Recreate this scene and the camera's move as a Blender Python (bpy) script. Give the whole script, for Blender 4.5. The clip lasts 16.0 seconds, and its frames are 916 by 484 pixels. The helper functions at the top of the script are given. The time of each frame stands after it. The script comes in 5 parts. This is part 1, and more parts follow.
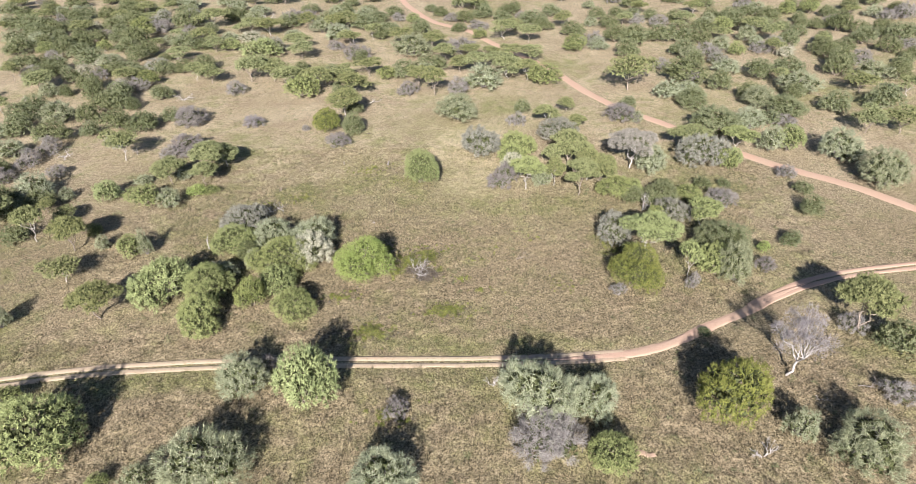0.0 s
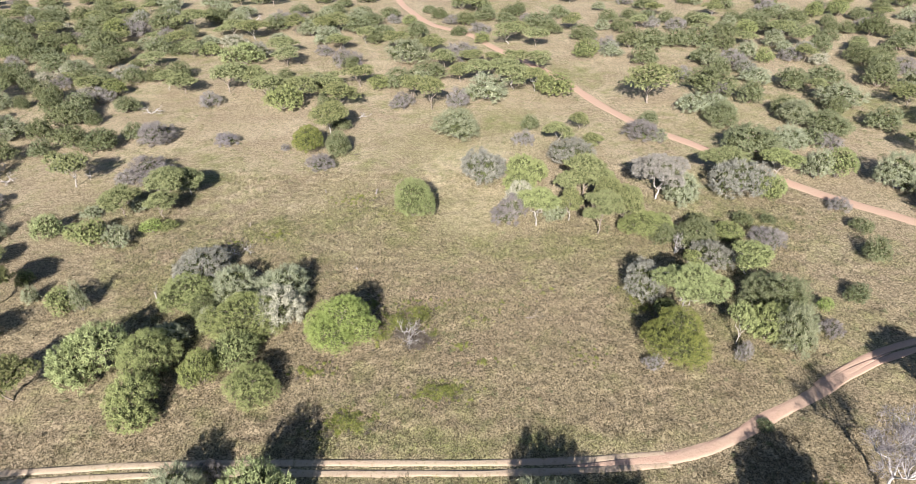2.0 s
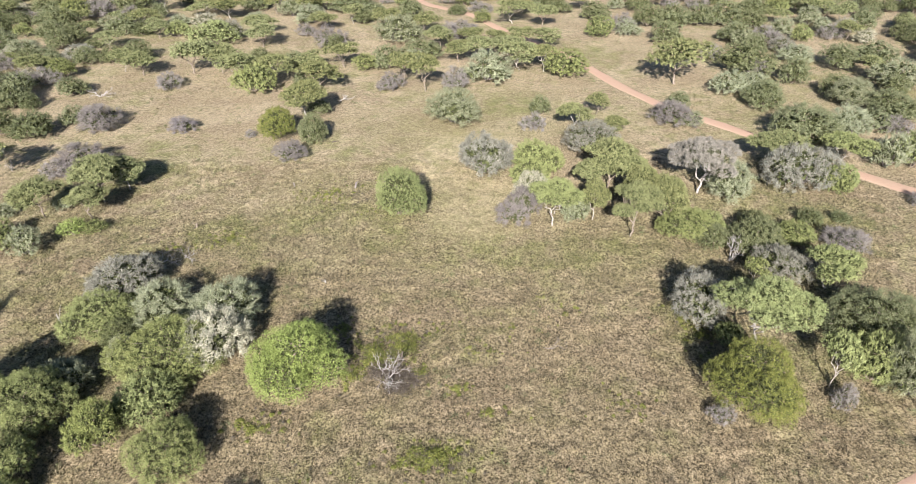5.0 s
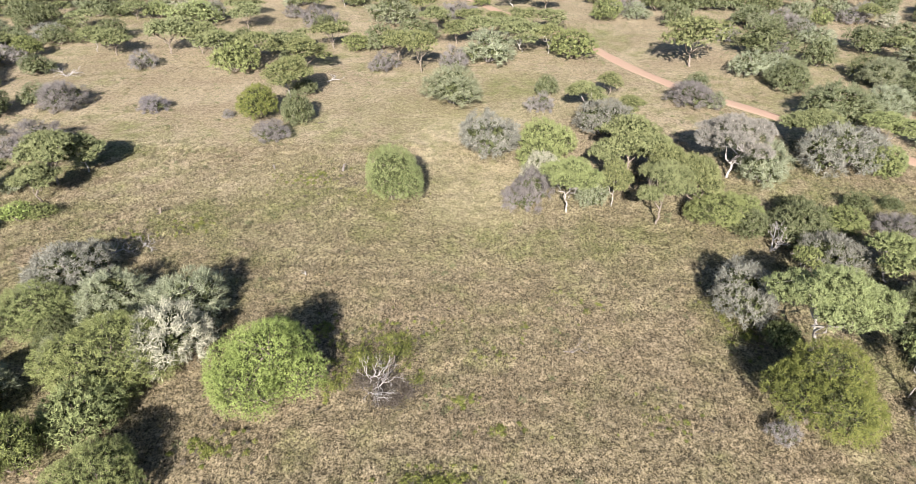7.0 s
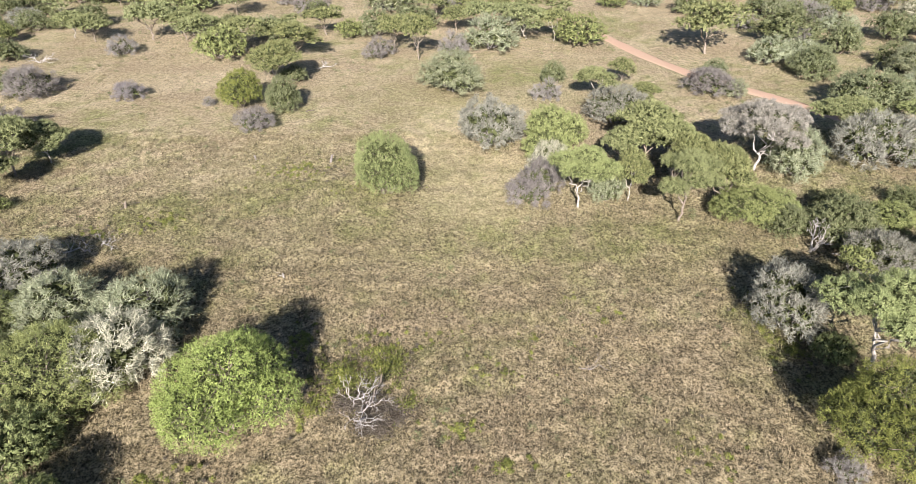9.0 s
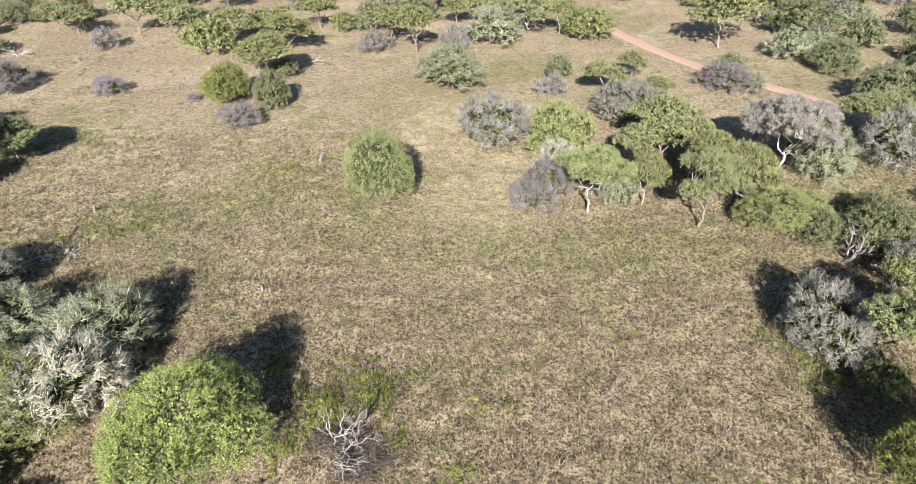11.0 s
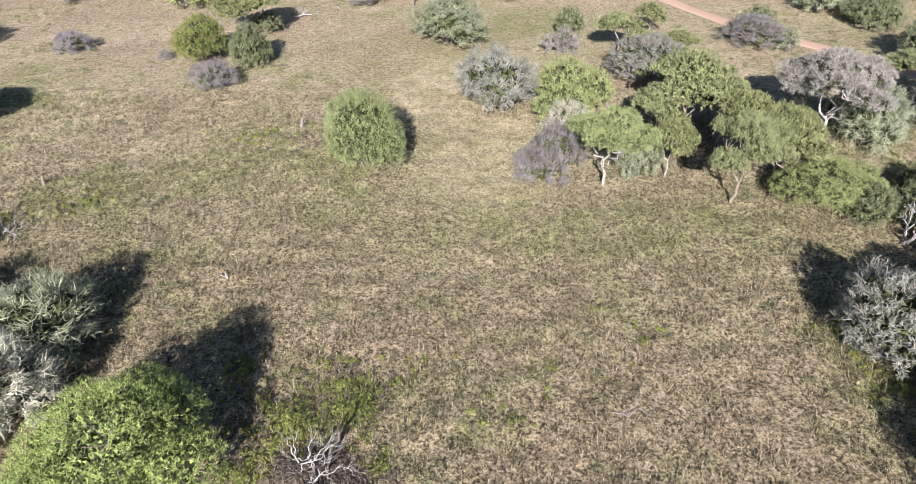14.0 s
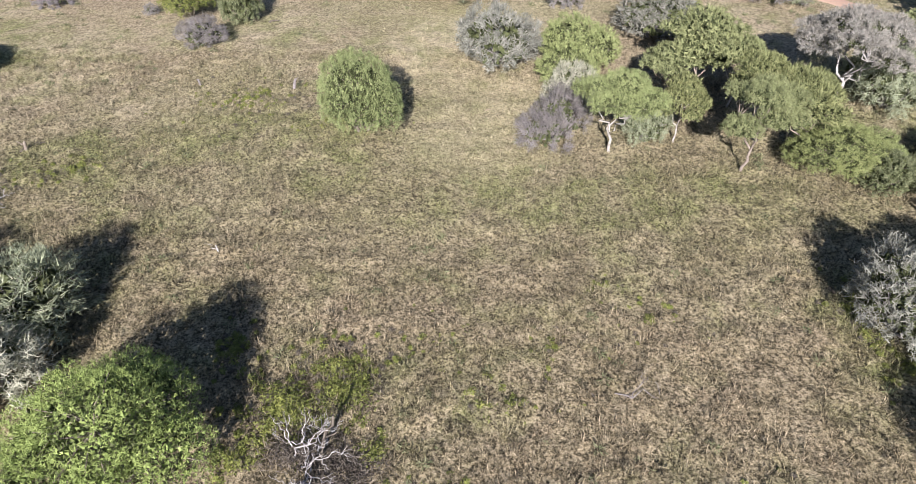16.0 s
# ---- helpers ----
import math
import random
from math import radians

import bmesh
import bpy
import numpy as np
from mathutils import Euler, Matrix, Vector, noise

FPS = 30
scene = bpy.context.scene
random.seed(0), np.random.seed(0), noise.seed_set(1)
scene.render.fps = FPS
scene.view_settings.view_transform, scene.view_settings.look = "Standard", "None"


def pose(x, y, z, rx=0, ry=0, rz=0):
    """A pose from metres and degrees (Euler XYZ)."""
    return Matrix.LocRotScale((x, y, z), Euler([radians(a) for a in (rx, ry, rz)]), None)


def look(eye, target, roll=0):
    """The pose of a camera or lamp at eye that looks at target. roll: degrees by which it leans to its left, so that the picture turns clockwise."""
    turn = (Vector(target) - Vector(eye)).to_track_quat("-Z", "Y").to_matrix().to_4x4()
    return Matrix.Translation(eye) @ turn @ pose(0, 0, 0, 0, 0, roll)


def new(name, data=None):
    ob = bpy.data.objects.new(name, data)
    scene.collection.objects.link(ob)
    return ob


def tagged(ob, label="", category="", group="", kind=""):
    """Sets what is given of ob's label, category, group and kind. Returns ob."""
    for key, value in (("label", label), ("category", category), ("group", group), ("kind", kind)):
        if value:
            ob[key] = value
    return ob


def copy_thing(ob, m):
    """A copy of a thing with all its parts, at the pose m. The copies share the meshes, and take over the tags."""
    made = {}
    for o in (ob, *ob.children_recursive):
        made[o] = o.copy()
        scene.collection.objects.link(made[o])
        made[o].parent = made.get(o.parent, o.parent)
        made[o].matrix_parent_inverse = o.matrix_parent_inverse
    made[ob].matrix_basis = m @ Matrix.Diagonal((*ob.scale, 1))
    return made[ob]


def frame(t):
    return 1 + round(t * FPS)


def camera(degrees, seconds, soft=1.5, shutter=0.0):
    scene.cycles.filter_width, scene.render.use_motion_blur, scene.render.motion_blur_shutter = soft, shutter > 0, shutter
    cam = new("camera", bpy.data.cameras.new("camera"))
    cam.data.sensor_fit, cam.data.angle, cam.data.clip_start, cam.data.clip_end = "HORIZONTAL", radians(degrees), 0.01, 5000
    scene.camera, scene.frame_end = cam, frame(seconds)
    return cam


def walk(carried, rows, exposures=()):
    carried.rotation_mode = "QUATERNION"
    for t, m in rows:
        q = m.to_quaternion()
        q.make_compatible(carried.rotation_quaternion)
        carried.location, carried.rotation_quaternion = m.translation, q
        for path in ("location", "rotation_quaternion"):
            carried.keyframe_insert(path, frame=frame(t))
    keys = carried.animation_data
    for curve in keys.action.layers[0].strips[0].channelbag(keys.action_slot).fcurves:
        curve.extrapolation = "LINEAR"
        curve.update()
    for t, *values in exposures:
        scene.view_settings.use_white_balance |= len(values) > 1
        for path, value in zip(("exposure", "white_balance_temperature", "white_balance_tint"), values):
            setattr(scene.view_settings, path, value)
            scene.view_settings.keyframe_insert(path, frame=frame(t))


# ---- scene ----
cam = camera(75.0, 16.0, soft=0.6)
PATH = [
    (0, (0.138, -5.339, 50.956), (0.133, -3.673, 49.85), -1.0),
    (0.5, (0.218, -2.057, 50.534), (0.213, -0.392, 49.427), -1.0),
    (1, (0.209, 1.816, 49.892), (0.205, 3.482, 48.786), -0.9),
    (1.5, (0.32, 6.324, 49.214), (0.314, 7.988, 48.105), -0.9),
    (2, (0.477, 11.214, 48.385), (0.47, 12.877, 47.275), -0.9),
    (2.5, (0.781, 15.531, 47.123), (0.769, 17.194, 46.013), -1.1),
    (3, (0.906, 18.721, 45.432), (0.892, 20.386, 44.324), -1.2),
    (3.5, (0.954, 20.964, 43.772), (0.941, 22.627, 42.662), -1.2),
    (4, (1.13, 22.866, 42.264), (1.115, 24.526, 41.149), -1.3),
    (6.5, (-0.123, 31.289, 34.105), (-0.108, 32.957, 33.003), -0.3),
    (7, (-0.061, 32.886, 32.805), (-0.046, 34.554, 31.701), -0.4),
    (7.5, (-0.07, 34.357, 31.669), (-0.054, 36.022, 30.562), -0.4),
    (8, (0.008, 35.748, 30.696), (0.022, 37.413, 29.589), -0.4),
    (8.5, (0.04, 37.059, 29.881), (0.055, 38.725, 28.774), -0.4),
    (9, (0.069, 38.384, 29.146), (0.084, 40.049, 28.039), -0.3),
    (11.5, (0.494, 43.855, 26.69), (0.501, 45.515, 25.574), -0.4),
    (12, (0.641, 44.826, 26.113), (0.645, 46.483, 24.992), -0.5),
    (12.5, (0.722, 45.751, 25.572), (0.724, 47.399, 24.439), -0.4),
    (13, (0.756, 46.675, 25.171), (0.757, 48.307, 24.015), -0.4),
    (13.5, (0.829, 47.599, 24.776), (0.828, 49.213, 23.595), -0.4),
    (14, (0.867, 48.514, 24.498), (0.865, 50.108, 23.29), -0.5),
    (14.5, (0.893, 49.271, 24.397), (0.891, 50.846, 23.164), -0.5),
    (15, (0.968, 49.795, 24.434), (0.963, 51.347, 23.173), -0.6),
    (15.5, (0.979, 50.094, 24.391), (0.974, 51.622, 23.101), -0.5),
    (16, (0.97, 50.223, 24.352), (0.965, 51.724, 23.031), -0.5),
]
LIGHT = [(0, 1.22, 6350, 18), (4, 1.21, 6400, 17), (9, 1.23, 6500, 17), (11.5, 1.23, 6250, 20), (13, 1.2, 6150, 20), (14.5, 1.11, 6050, 21), (16, 1.04, 6050, 20)]
walk(cam, [(t, look(eye, to, roll)) for t, eye, to, roll in PATH], LIGHT)

# ---- world and sun ----
SUN_FROM = 186.0          # where the sun stands, clockwise from +y, degrees
SUN_UP = 30.0
world = bpy.data.worlds.new("sky")
scene.world = world
world.use_nodes = True
wn = world.node_tree.nodes
sky = wn.new("ShaderNodeTexSky")
sky.sky_type = "NISHITA"
sky.sun_disc = False
sky.sun_elevation = radians(SUN_UP)
sky.sun_rotation = radians(SUN_FROM)
sky.altitude = 1200
world.node_tree.links.new(sky.outputs[0], wn["Background"].inputs[0])
wn["Background"].inputs[1].default_value = 0.05
lamp = bpy.data.lights.new("sun", "SUN")
lamp.energy, lamp.angle, lamp.color = 5.0, radians(0.55), (1.0, 0.945, 0.86)
sun = new("sun", lamp)
sx, sy = math.sin(radians(SUN_FROM)), math.cos(radians(SUN_FROM))
sun.matrix_world = look((sx * 200, sy * 200, 200 * math.tan(radians(SUN_UP))), (0, 0, 0))


# ---- materials ----
def mat_nodes(name, rough=0.85, spec=0.2):
    m = bpy.data.materials.new(name)
    m.use_nodes = True
    b = m.node_tree.nodes["Principled BSDF"]
    b.inputs["Roughness"].default_value = rough
    b.inputs["Specular IOR Level"].default_value = spec
    return m, m.node_tree.nodes, m.node_tree.links, b


def n_noise(n, l, vec, scale, detail=4.0, rough=0.6):
    k = n.new("ShaderNodeTexNoise")
    k.inputs["Scale"].default_value = scale
    k.inputs["Detail"].default_value = detail
    k.inputs["Roughness"].default_value = rough
    l.new(vec, k.inputs["Vector"])
    return k.outputs["Fac"]


def n_tussock(n, l, vec, scale):
    """Grass tussocks on the ground plan: a random shade for each."""
    k = n.new("ShaderNodeTexVoronoi")
    k.voronoi_dimensions = "2D"
    k.inputs["Scale"].default_value = scale
    bend = n.new("ShaderNodeVectorMath")
    bend.operation = "MULTIPLY_ADD"
    wob = n.new("ShaderNodeTexNoise")
    wob.inputs["Scale"].default_value = 2.0
    l.new(vec, wob.inputs["Vector"])
    l.new(wob.outputs["Color"], bend.inputs[0])
    bend.inputs[1].default_value = (0.9, 0.9, 0.0)
    l.new(vec, bend.inputs[2])
    l.new(bend.outputs[0], k.inputs["Vector"])
    sep = n.new("ShaderNodeSeparateColor")
    l.new(k.outputs["Color"], sep.inputs[0])
    return sep.outputs[0]


def n_range(n, l, fac, a, b, c=0.0, d=1.0):
    k = n.new("ShaderNodeMapRange")
    for i, v in enumerate((a, b, c, d)):
        k.inputs[i + 1].default_value = v
    l.new(fac, k.inputs[0])
    return k.outputs[0]


def n_mix(n, l, fac, a, b, blend="MIX"):
    k = n.new("ShaderNodeMix")
    k.data_type, k.blend_type = "RGBA", blend
    for sock, v in ((k.inputs[0], fac), (k.inputs[6], a), (k.inputs[7], b)):
        if isinstance(v, (int, float)):
            sock.default_value = v
        elif isinstance(v, tuple):
            sock.default_value = (*v, 1)
        else:
            l.new(v, sock)
    return k.outputs[2]


def n_math(n, l, op, a, b):
    k = n.new("ShaderNodeMath")
    k.operation = op
    for sock, v in zip(k.inputs, (a, b)):
        if isinstance(v, (int, float)):
            sock.default_value = v
        else:
            l.new(v, sock)
    return k.outputs[0]


def n_bump(n, l, b, height, strength, distance):
    k = n.new("ShaderNodeBump")
    k.inputs["Strength"].default_value = strength
    k.inputs["Distance"].default_value = distance
    l.new(height, k.inputs["Height"])
    l.new(k.outputs[0], b.inputs["Normal"])


def greenness(n, l, pos):
    """How green the grass is at a place: broad drifts, broken up by smaller patches."""
    broad = n_noise(n, l, pos, 0.035, 3.0)
    small = n_noise(n, l, pos, 0.33, 4.0)
    wild = n_range(n, l, n_math(n, l, "ADD", n_math(n, l, "MULTIPLY", broad, 0.75), n_math(n, l, "MULTIPLY", small, 0.5)), 0.60, 0.78)
    lush = n_math(n, l, "MULTIPLY", n_patches(n, l, pos, GREEN_AT), n_range(n, l, small, 0.35, 0.6, 0.35, 1.0))
    cast = n_math(n, l, "MULTIPLY", n_patches(n, l, pos, SOFT_GREEN_AT), n_range(n, l, small, 0.3, 0.65, 0.12, 0.62))
    return n_math(n, l, "MAXIMUM", n_math(n, l, "MAXIMUM", wild, lush), cast)


SOFT_GREEN_AT = ((-8.0, 92.0, 30.0, 16.0), (20.0, 82.0, 16.0, 9.0), (2.0, 118.0, 26.0, 10.0))
GREEN_AT = ((-30.0, 43.6, 34.0, 2.0), (4.0, 43.8, 16.0, 1.8), (0.0, 48.6, 26.0, 1.8), (-15.0, 91.0, 12.0, 6.0), (-26.0, 87.0, 8.0, 5.0), (-8.0, 87.0, 5.0, 6.0), (17.0, 83.0, 8.0, 4.5), (22.5, 71.0, 3.0, 4.5), (3.0, 82.0, 7.0, 4.0), (9.0, 128.0, 12.0, 8.0))
PALE_AT = ((2.2, 92.0, 6.0, 11.0), (-3.0, 105.0, 3.5, 6.0), (2.5, 112.0, 8.0, 7.0))


def n_patches(n, l, pos, spots):
    """1 inside the oval patches, fading to 0 past their ragged rims."""
    wob = n.new("ShaderNodeTexNoise")
    wob.inputs["Scale"].default_value = 0.28
    wob.inputs["Detail"].default_value = 4.0
    l.new(pos, wob.inputs["Vector"])
    bend = n.new("ShaderNodeVectorMath")
    bend.operation = "MULTIPLY_ADD"
    l.new(wob.outputs["Color"], bend.inputs[0])
    bend.inputs[1].default_value = (9.0, 9.0, 0.0)
    l.new(pos, bend.inputs[2])
    total = None
    for x, y, rx, ry in spots:
        k = n.new("ShaderNodeMapping")
        k.vector_type = "TEXTURE"
        k.inputs["Location"].default_value = (x + 4.5, y + 4.5, 0)
        k.inputs["Scale"].default_value = (rx, ry, 1000.0)
        l.new(bend.outputs[0], k.inputs["Vector"])
        far = n.new("ShaderNodeVectorMath")
        far.operation = "LENGTH"
        l.new(k.outputs[0], far.inputs[0])
        f = n_range(n, l, far.outputs["Value"], 0.45, 1.25, 1.0, 0.0)
        total = f if total is None else n_math(n, l, "MAXIMUM", total, f)
    return total


def tall_field(n, l, pos):
    """1 in the tall brown grass of the near field, 0 in the short pale grass beyond it."""
    xyz = n.new("ShaderNodeSeparateXYZ")
    l.new(pos, xyz.inputs[0])
    edge = n_math(n, l, "MULTIPLY", n_noise(n, l, pos, 0.06, 3.0), 70.0)
    return n_range(n, l, n_math(n, l, "ADD", xyz.outputs[1], edge), 105.0, 140.0, 1.0, 0.0)


STRAW, STRAW_PALE, GRASS_GREEN = (0.410, 0.345, 0.206), (0.560, 0.472, 0.315), (0.150, 0.190, 0.045)


def grass_colours(n, l, pos, rnd):
    """Shared by the ground and the blades on it: straw, brown or green by place, with clumps, and dark soil and shade
    painted between them; and the colour of the lightest blades.
    """
    field = tall_field(n, l, pos)
    patch = n_noise(n, l, pos, 0.07, 4.0)
    pale = n_mix(n, l, n_range(n, l, patch, 0.42, 0.58), STRAW, STRAW_PALE)
    c = n_mix(n, l, n_math(n, l, "MULTIPLY", field, 0.9), pale, (0.232, 0.193, 0.108))
    c = n_mix(n, l, n_range(n, l, n_noise(n, l, pos, 0.13, 3.0), 0.46, 0.62, 0.0, 0.5), c, (0.300, 0.227, 0.151))
    c = n_mix(n, l, n_math(n, l, "MULTIPLY", n_patches(n, l, pos, PALE_AT), 0.34), c, (0.560, 0.490, 0.315))
    green = greenness(n, l, pos)
    tip = n_mix(n, l, green, n_mix(n, l, field, (0.525, 0.445, 0.318), (0.525, 0.443, 0.292)), (0.465, 0.435, 0.235))
    c = n_mix(n, l, n_math(n, l, "MULTIPLY", green, n_range(n, l, rnd, 0.0, 1.0, 1.0, 0.55)), c, GRASS_GREEN)
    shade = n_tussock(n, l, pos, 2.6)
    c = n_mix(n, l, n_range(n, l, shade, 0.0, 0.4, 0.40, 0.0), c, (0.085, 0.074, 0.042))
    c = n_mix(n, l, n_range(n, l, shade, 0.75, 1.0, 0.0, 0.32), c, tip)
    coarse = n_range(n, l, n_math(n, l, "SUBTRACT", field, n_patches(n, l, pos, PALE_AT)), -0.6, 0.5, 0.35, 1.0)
    # the dark end of each noise below paints soil and shade between tufts
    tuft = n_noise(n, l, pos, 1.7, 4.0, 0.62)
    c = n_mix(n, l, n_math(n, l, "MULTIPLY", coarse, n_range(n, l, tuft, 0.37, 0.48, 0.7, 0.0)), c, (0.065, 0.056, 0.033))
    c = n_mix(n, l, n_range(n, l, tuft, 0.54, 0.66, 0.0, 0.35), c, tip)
    pit_shade = n_noise(n, l, pos, 3.8, 3.0, 0.6)
    c = n_mix(n, l, n_math(n, l, "MULTIPLY", coarse, n_range(n, l, pit_shade, 0.40, 0.48, 0.92, 0.0)), c, (0.045, 0.038, 0.023))
    c = n_mix(n, l, n_math(n, l, "MULTIPLY", coarse, n_range(n, l, pit_shade, 0.54, 0.64, 0.0, 0.34)), c, tip)
    stem_shade = n_noise(n, l, pos, 7.5, 2.0, 0.6)
    c = n_mix(n, l, n_math(n, l, "MULTIPLY", coarse, n_range(n, l, stem_shade, 0.39, 0.47, 0.75, 0.0)), c, (0.050, 0.043, 0.024))
    return n_mix(n, l, n_math(n, l, "MULTIPLY", coarse, n_range(n, l, stem_shade, 0.53, 0.61, 0.0, 0.42)), c, tip), tip


def ground_material():
    m, n, l, b = mat_nodes("savanna_ground", 0.95, 0.1)
    pos = n.new("ShaderNodeNewGeometry").outputs["Position"]
    gap_shade = n_noise(n, l, pos, 5.0, 4.0, 0.65)
    fine = n_noise(n, l, pos, 12.0, 3.0, 0.7)
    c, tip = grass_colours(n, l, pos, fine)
    # dark in the hollows of the bump: soil and shade put into the colour
    c = n_mix(n, l, n_range(n, l, gap_shade, 0.50, 0.60, 0.0, 0.4), c, (0.060, 0.050, 0.030))
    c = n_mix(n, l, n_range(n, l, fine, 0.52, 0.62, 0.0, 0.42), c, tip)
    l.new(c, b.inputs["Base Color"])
    n_bump(n, l, b, n_math(n, l, "ADD", n_math(n, l, "MULTIPLY", gap_shade, -0.5), n_math(n, l, "MULTIPLY", fine, 0.15)), 0.8, 0.3)
    return m


def road_material(name, red):
    m, n, l, b = mat_nodes(name, 0.95, 0.1)
    pos = n.new("ShaderNodeNewGeometry").outputs["Position"]
    tan, warm = (0.40, 0.328, 0.232), (0.45, 0.302, 0.224)
    broad = n_noise(n, l, pos, 0.12, 3.0)
    c = n_mix(n, l, n_range(n, l, broad, 0.35, 0.65, red - 0.25, red + 0.25), tan, warm)
    c = n_mix(n, l, n_range(n, l, n_noise(n, l, pos, 1.4, 5.0), 0.45, 0.75, 0.0, 0.15 + 0.35 * red), c, (0.42, 0.285, 0.21))
    c = n_mix(n, l, n_range(n, l, n_noise(n, l, pos, 9.0, 4.0), 0.4, 0.8, 0.0, 0.35), c, (0.56, 0.46, 0.34))
    c = n_mix(n, l, n_range(n, l, n_noise(n, l, pos, 2.3, 5.0, 0.7), 0.54, 0.66, 0.0, 0.75 - 0.7 * red), c, (0.20, 0.180, 0.085))
    l.new(c, b.inputs["Base Color"])
    n_bump(n, l, b, n_noise(n, l, pos, 3.0, 6.0), 0.5, 0.12)
    return m


def grass_material():
    m, n, l, b = mat_nodes("dry_grass", 0.8, 0.25)
    g = n.new("ShaderNodeNewGeometry")
    rnd = g.outputs["Random Per Island"]
    # the blades carry the same painted shade between tufts
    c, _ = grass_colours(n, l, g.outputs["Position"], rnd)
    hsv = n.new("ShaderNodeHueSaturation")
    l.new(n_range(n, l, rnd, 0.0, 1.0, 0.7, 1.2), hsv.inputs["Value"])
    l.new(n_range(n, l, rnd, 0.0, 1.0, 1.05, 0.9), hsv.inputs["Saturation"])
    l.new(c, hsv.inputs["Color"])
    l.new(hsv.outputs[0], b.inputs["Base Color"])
    return m


def leaf_material(name, a, c, tip):
    """Leaves from shade a to shade c, some of them tinged; each plant leans a little to its own hue."""
    m, n, l, b = mat_nodes(name, 0.65, 0.15)
    rnd = n.new("ShaderNodeNewGeometry").outputs["Random Per Island"]
    own = n.new("ShaderNodeObjectInfo").outputs["Random"]
    col = n_mix(n, l, n_range(n, l, rnd, 0.0, 1.0, 0.32, 0.90), a, c)
    col = n_mix(n, l, n_range(n, l, rnd, 0.86, 1.0, 0.0, 0.6), col, tip)
    grow = n_noise(n, l, n.new("ShaderNodeNewGeometry").outputs["Position"], 1.7, 3.0, 0.6)
    col = n_mix(n, l, n_range(n, l, grow, 0.36, 0.50, 0.50, 0.0), col, tuple(v * 0.55 for v in a))
    col = n_mix(n, l, n_range(n, l, grow, 0.53, 0.66, 0.0, 0.45), col, tuple(v * 1.06 for v in c))
    hsv = n.new("ShaderNodeHueSaturation")
    l.new(n_range(n, l, own, 0.0, 1.0, 0.49, 0.508), hsv.inputs["Hue"])
    l.new(n_range(n, l, own, 0.0, 1.0, 1.08, 0.93), hsv.inputs["Saturation"])
    l.new(n_range(n, l, own, 0.0, 1.0, 0.88, 1.12), hsv.inputs["Value"])
    l.new(col, hsv.inputs["Color"])
    l.new(hsv.outputs[0], b.inputs["Base Color"])
    tr = n.new("ShaderNodeBsdfTranslucent")
    l.new(hsv.outputs[0], tr.inputs["Color"])
    mix = n.new("ShaderNodeMixShader")
    mix.inputs[0].default_value = 0.12
    l.new(b.outputs[0], mix.inputs[1])
    l.new(tr.outputs[0], mix.inputs[2])
    l.new(mix.outputs[0], n["Material Output"].inputs["Surface"])
    return m


def bark_material(name, a, c):
    m, n, l, b = mat_nodes(name, 0.9, 0.15)
    pos = n.new("ShaderNodeNewGeometry").outputs["Position"]
    col = n_mix(n, l, n_range(n, l, n_noise(n, l, pos, 3.0, 5.0), 0.35, 0.65), a, c)
    col = n_mix(n, l, n_range(n, l, n_noise(n, l, pos, 22.0, 3.0), 0.45, 0.8, 0.0, 0.5), col, tuple(v * 0.5 for v in a))
    l.new(col, b.inputs["Base Color"])
    n_bump(n, l, b, n_noise(n, l, pos, 14.0, 4.0), 0.6, 0.03)
    return m


GROUND, GRASS = ground_material(), grass_material()
ROAD_TAN, ROAD_RED = road_material("track_dirt", 0.12), road_material("red_dirt", 0.85)
BARK = bark_material("grey_brown_bark", (0.20, 0.165, 0.13), (0.36, 0.31, 0.26))
BARK_PALE = bark_material("pale_bark", (0.30, 0.28, 0.25), (0.52, 0.49, 0.44))
BARK_GREY = bark_material("grey_bark", (0.19, 0.17, 0.16), (0.34, 0.31, 0.295))
TWIGS = bark_material("grey_twigs", (0.215, 0.193, 0.183), (0.355, 0.327, 0.315))
DEADWOOD = bark_material("bleached_dead_wood", (0.32, 0.30, 0.28), (0.54, 0.52, 0.49))
DARKWOOD = bark_material("dark_dead_twigs", (0.095, 0.080, 0.062), (0.18, 0.158, 0.128))
# twigs and old leaves, with the shade inside a crown put into their colour
INNER_SHADE = bark_material("shaded_inner_twigs", (0.050, 0.060, 0.026), (0.125, 0.142, 0.060))
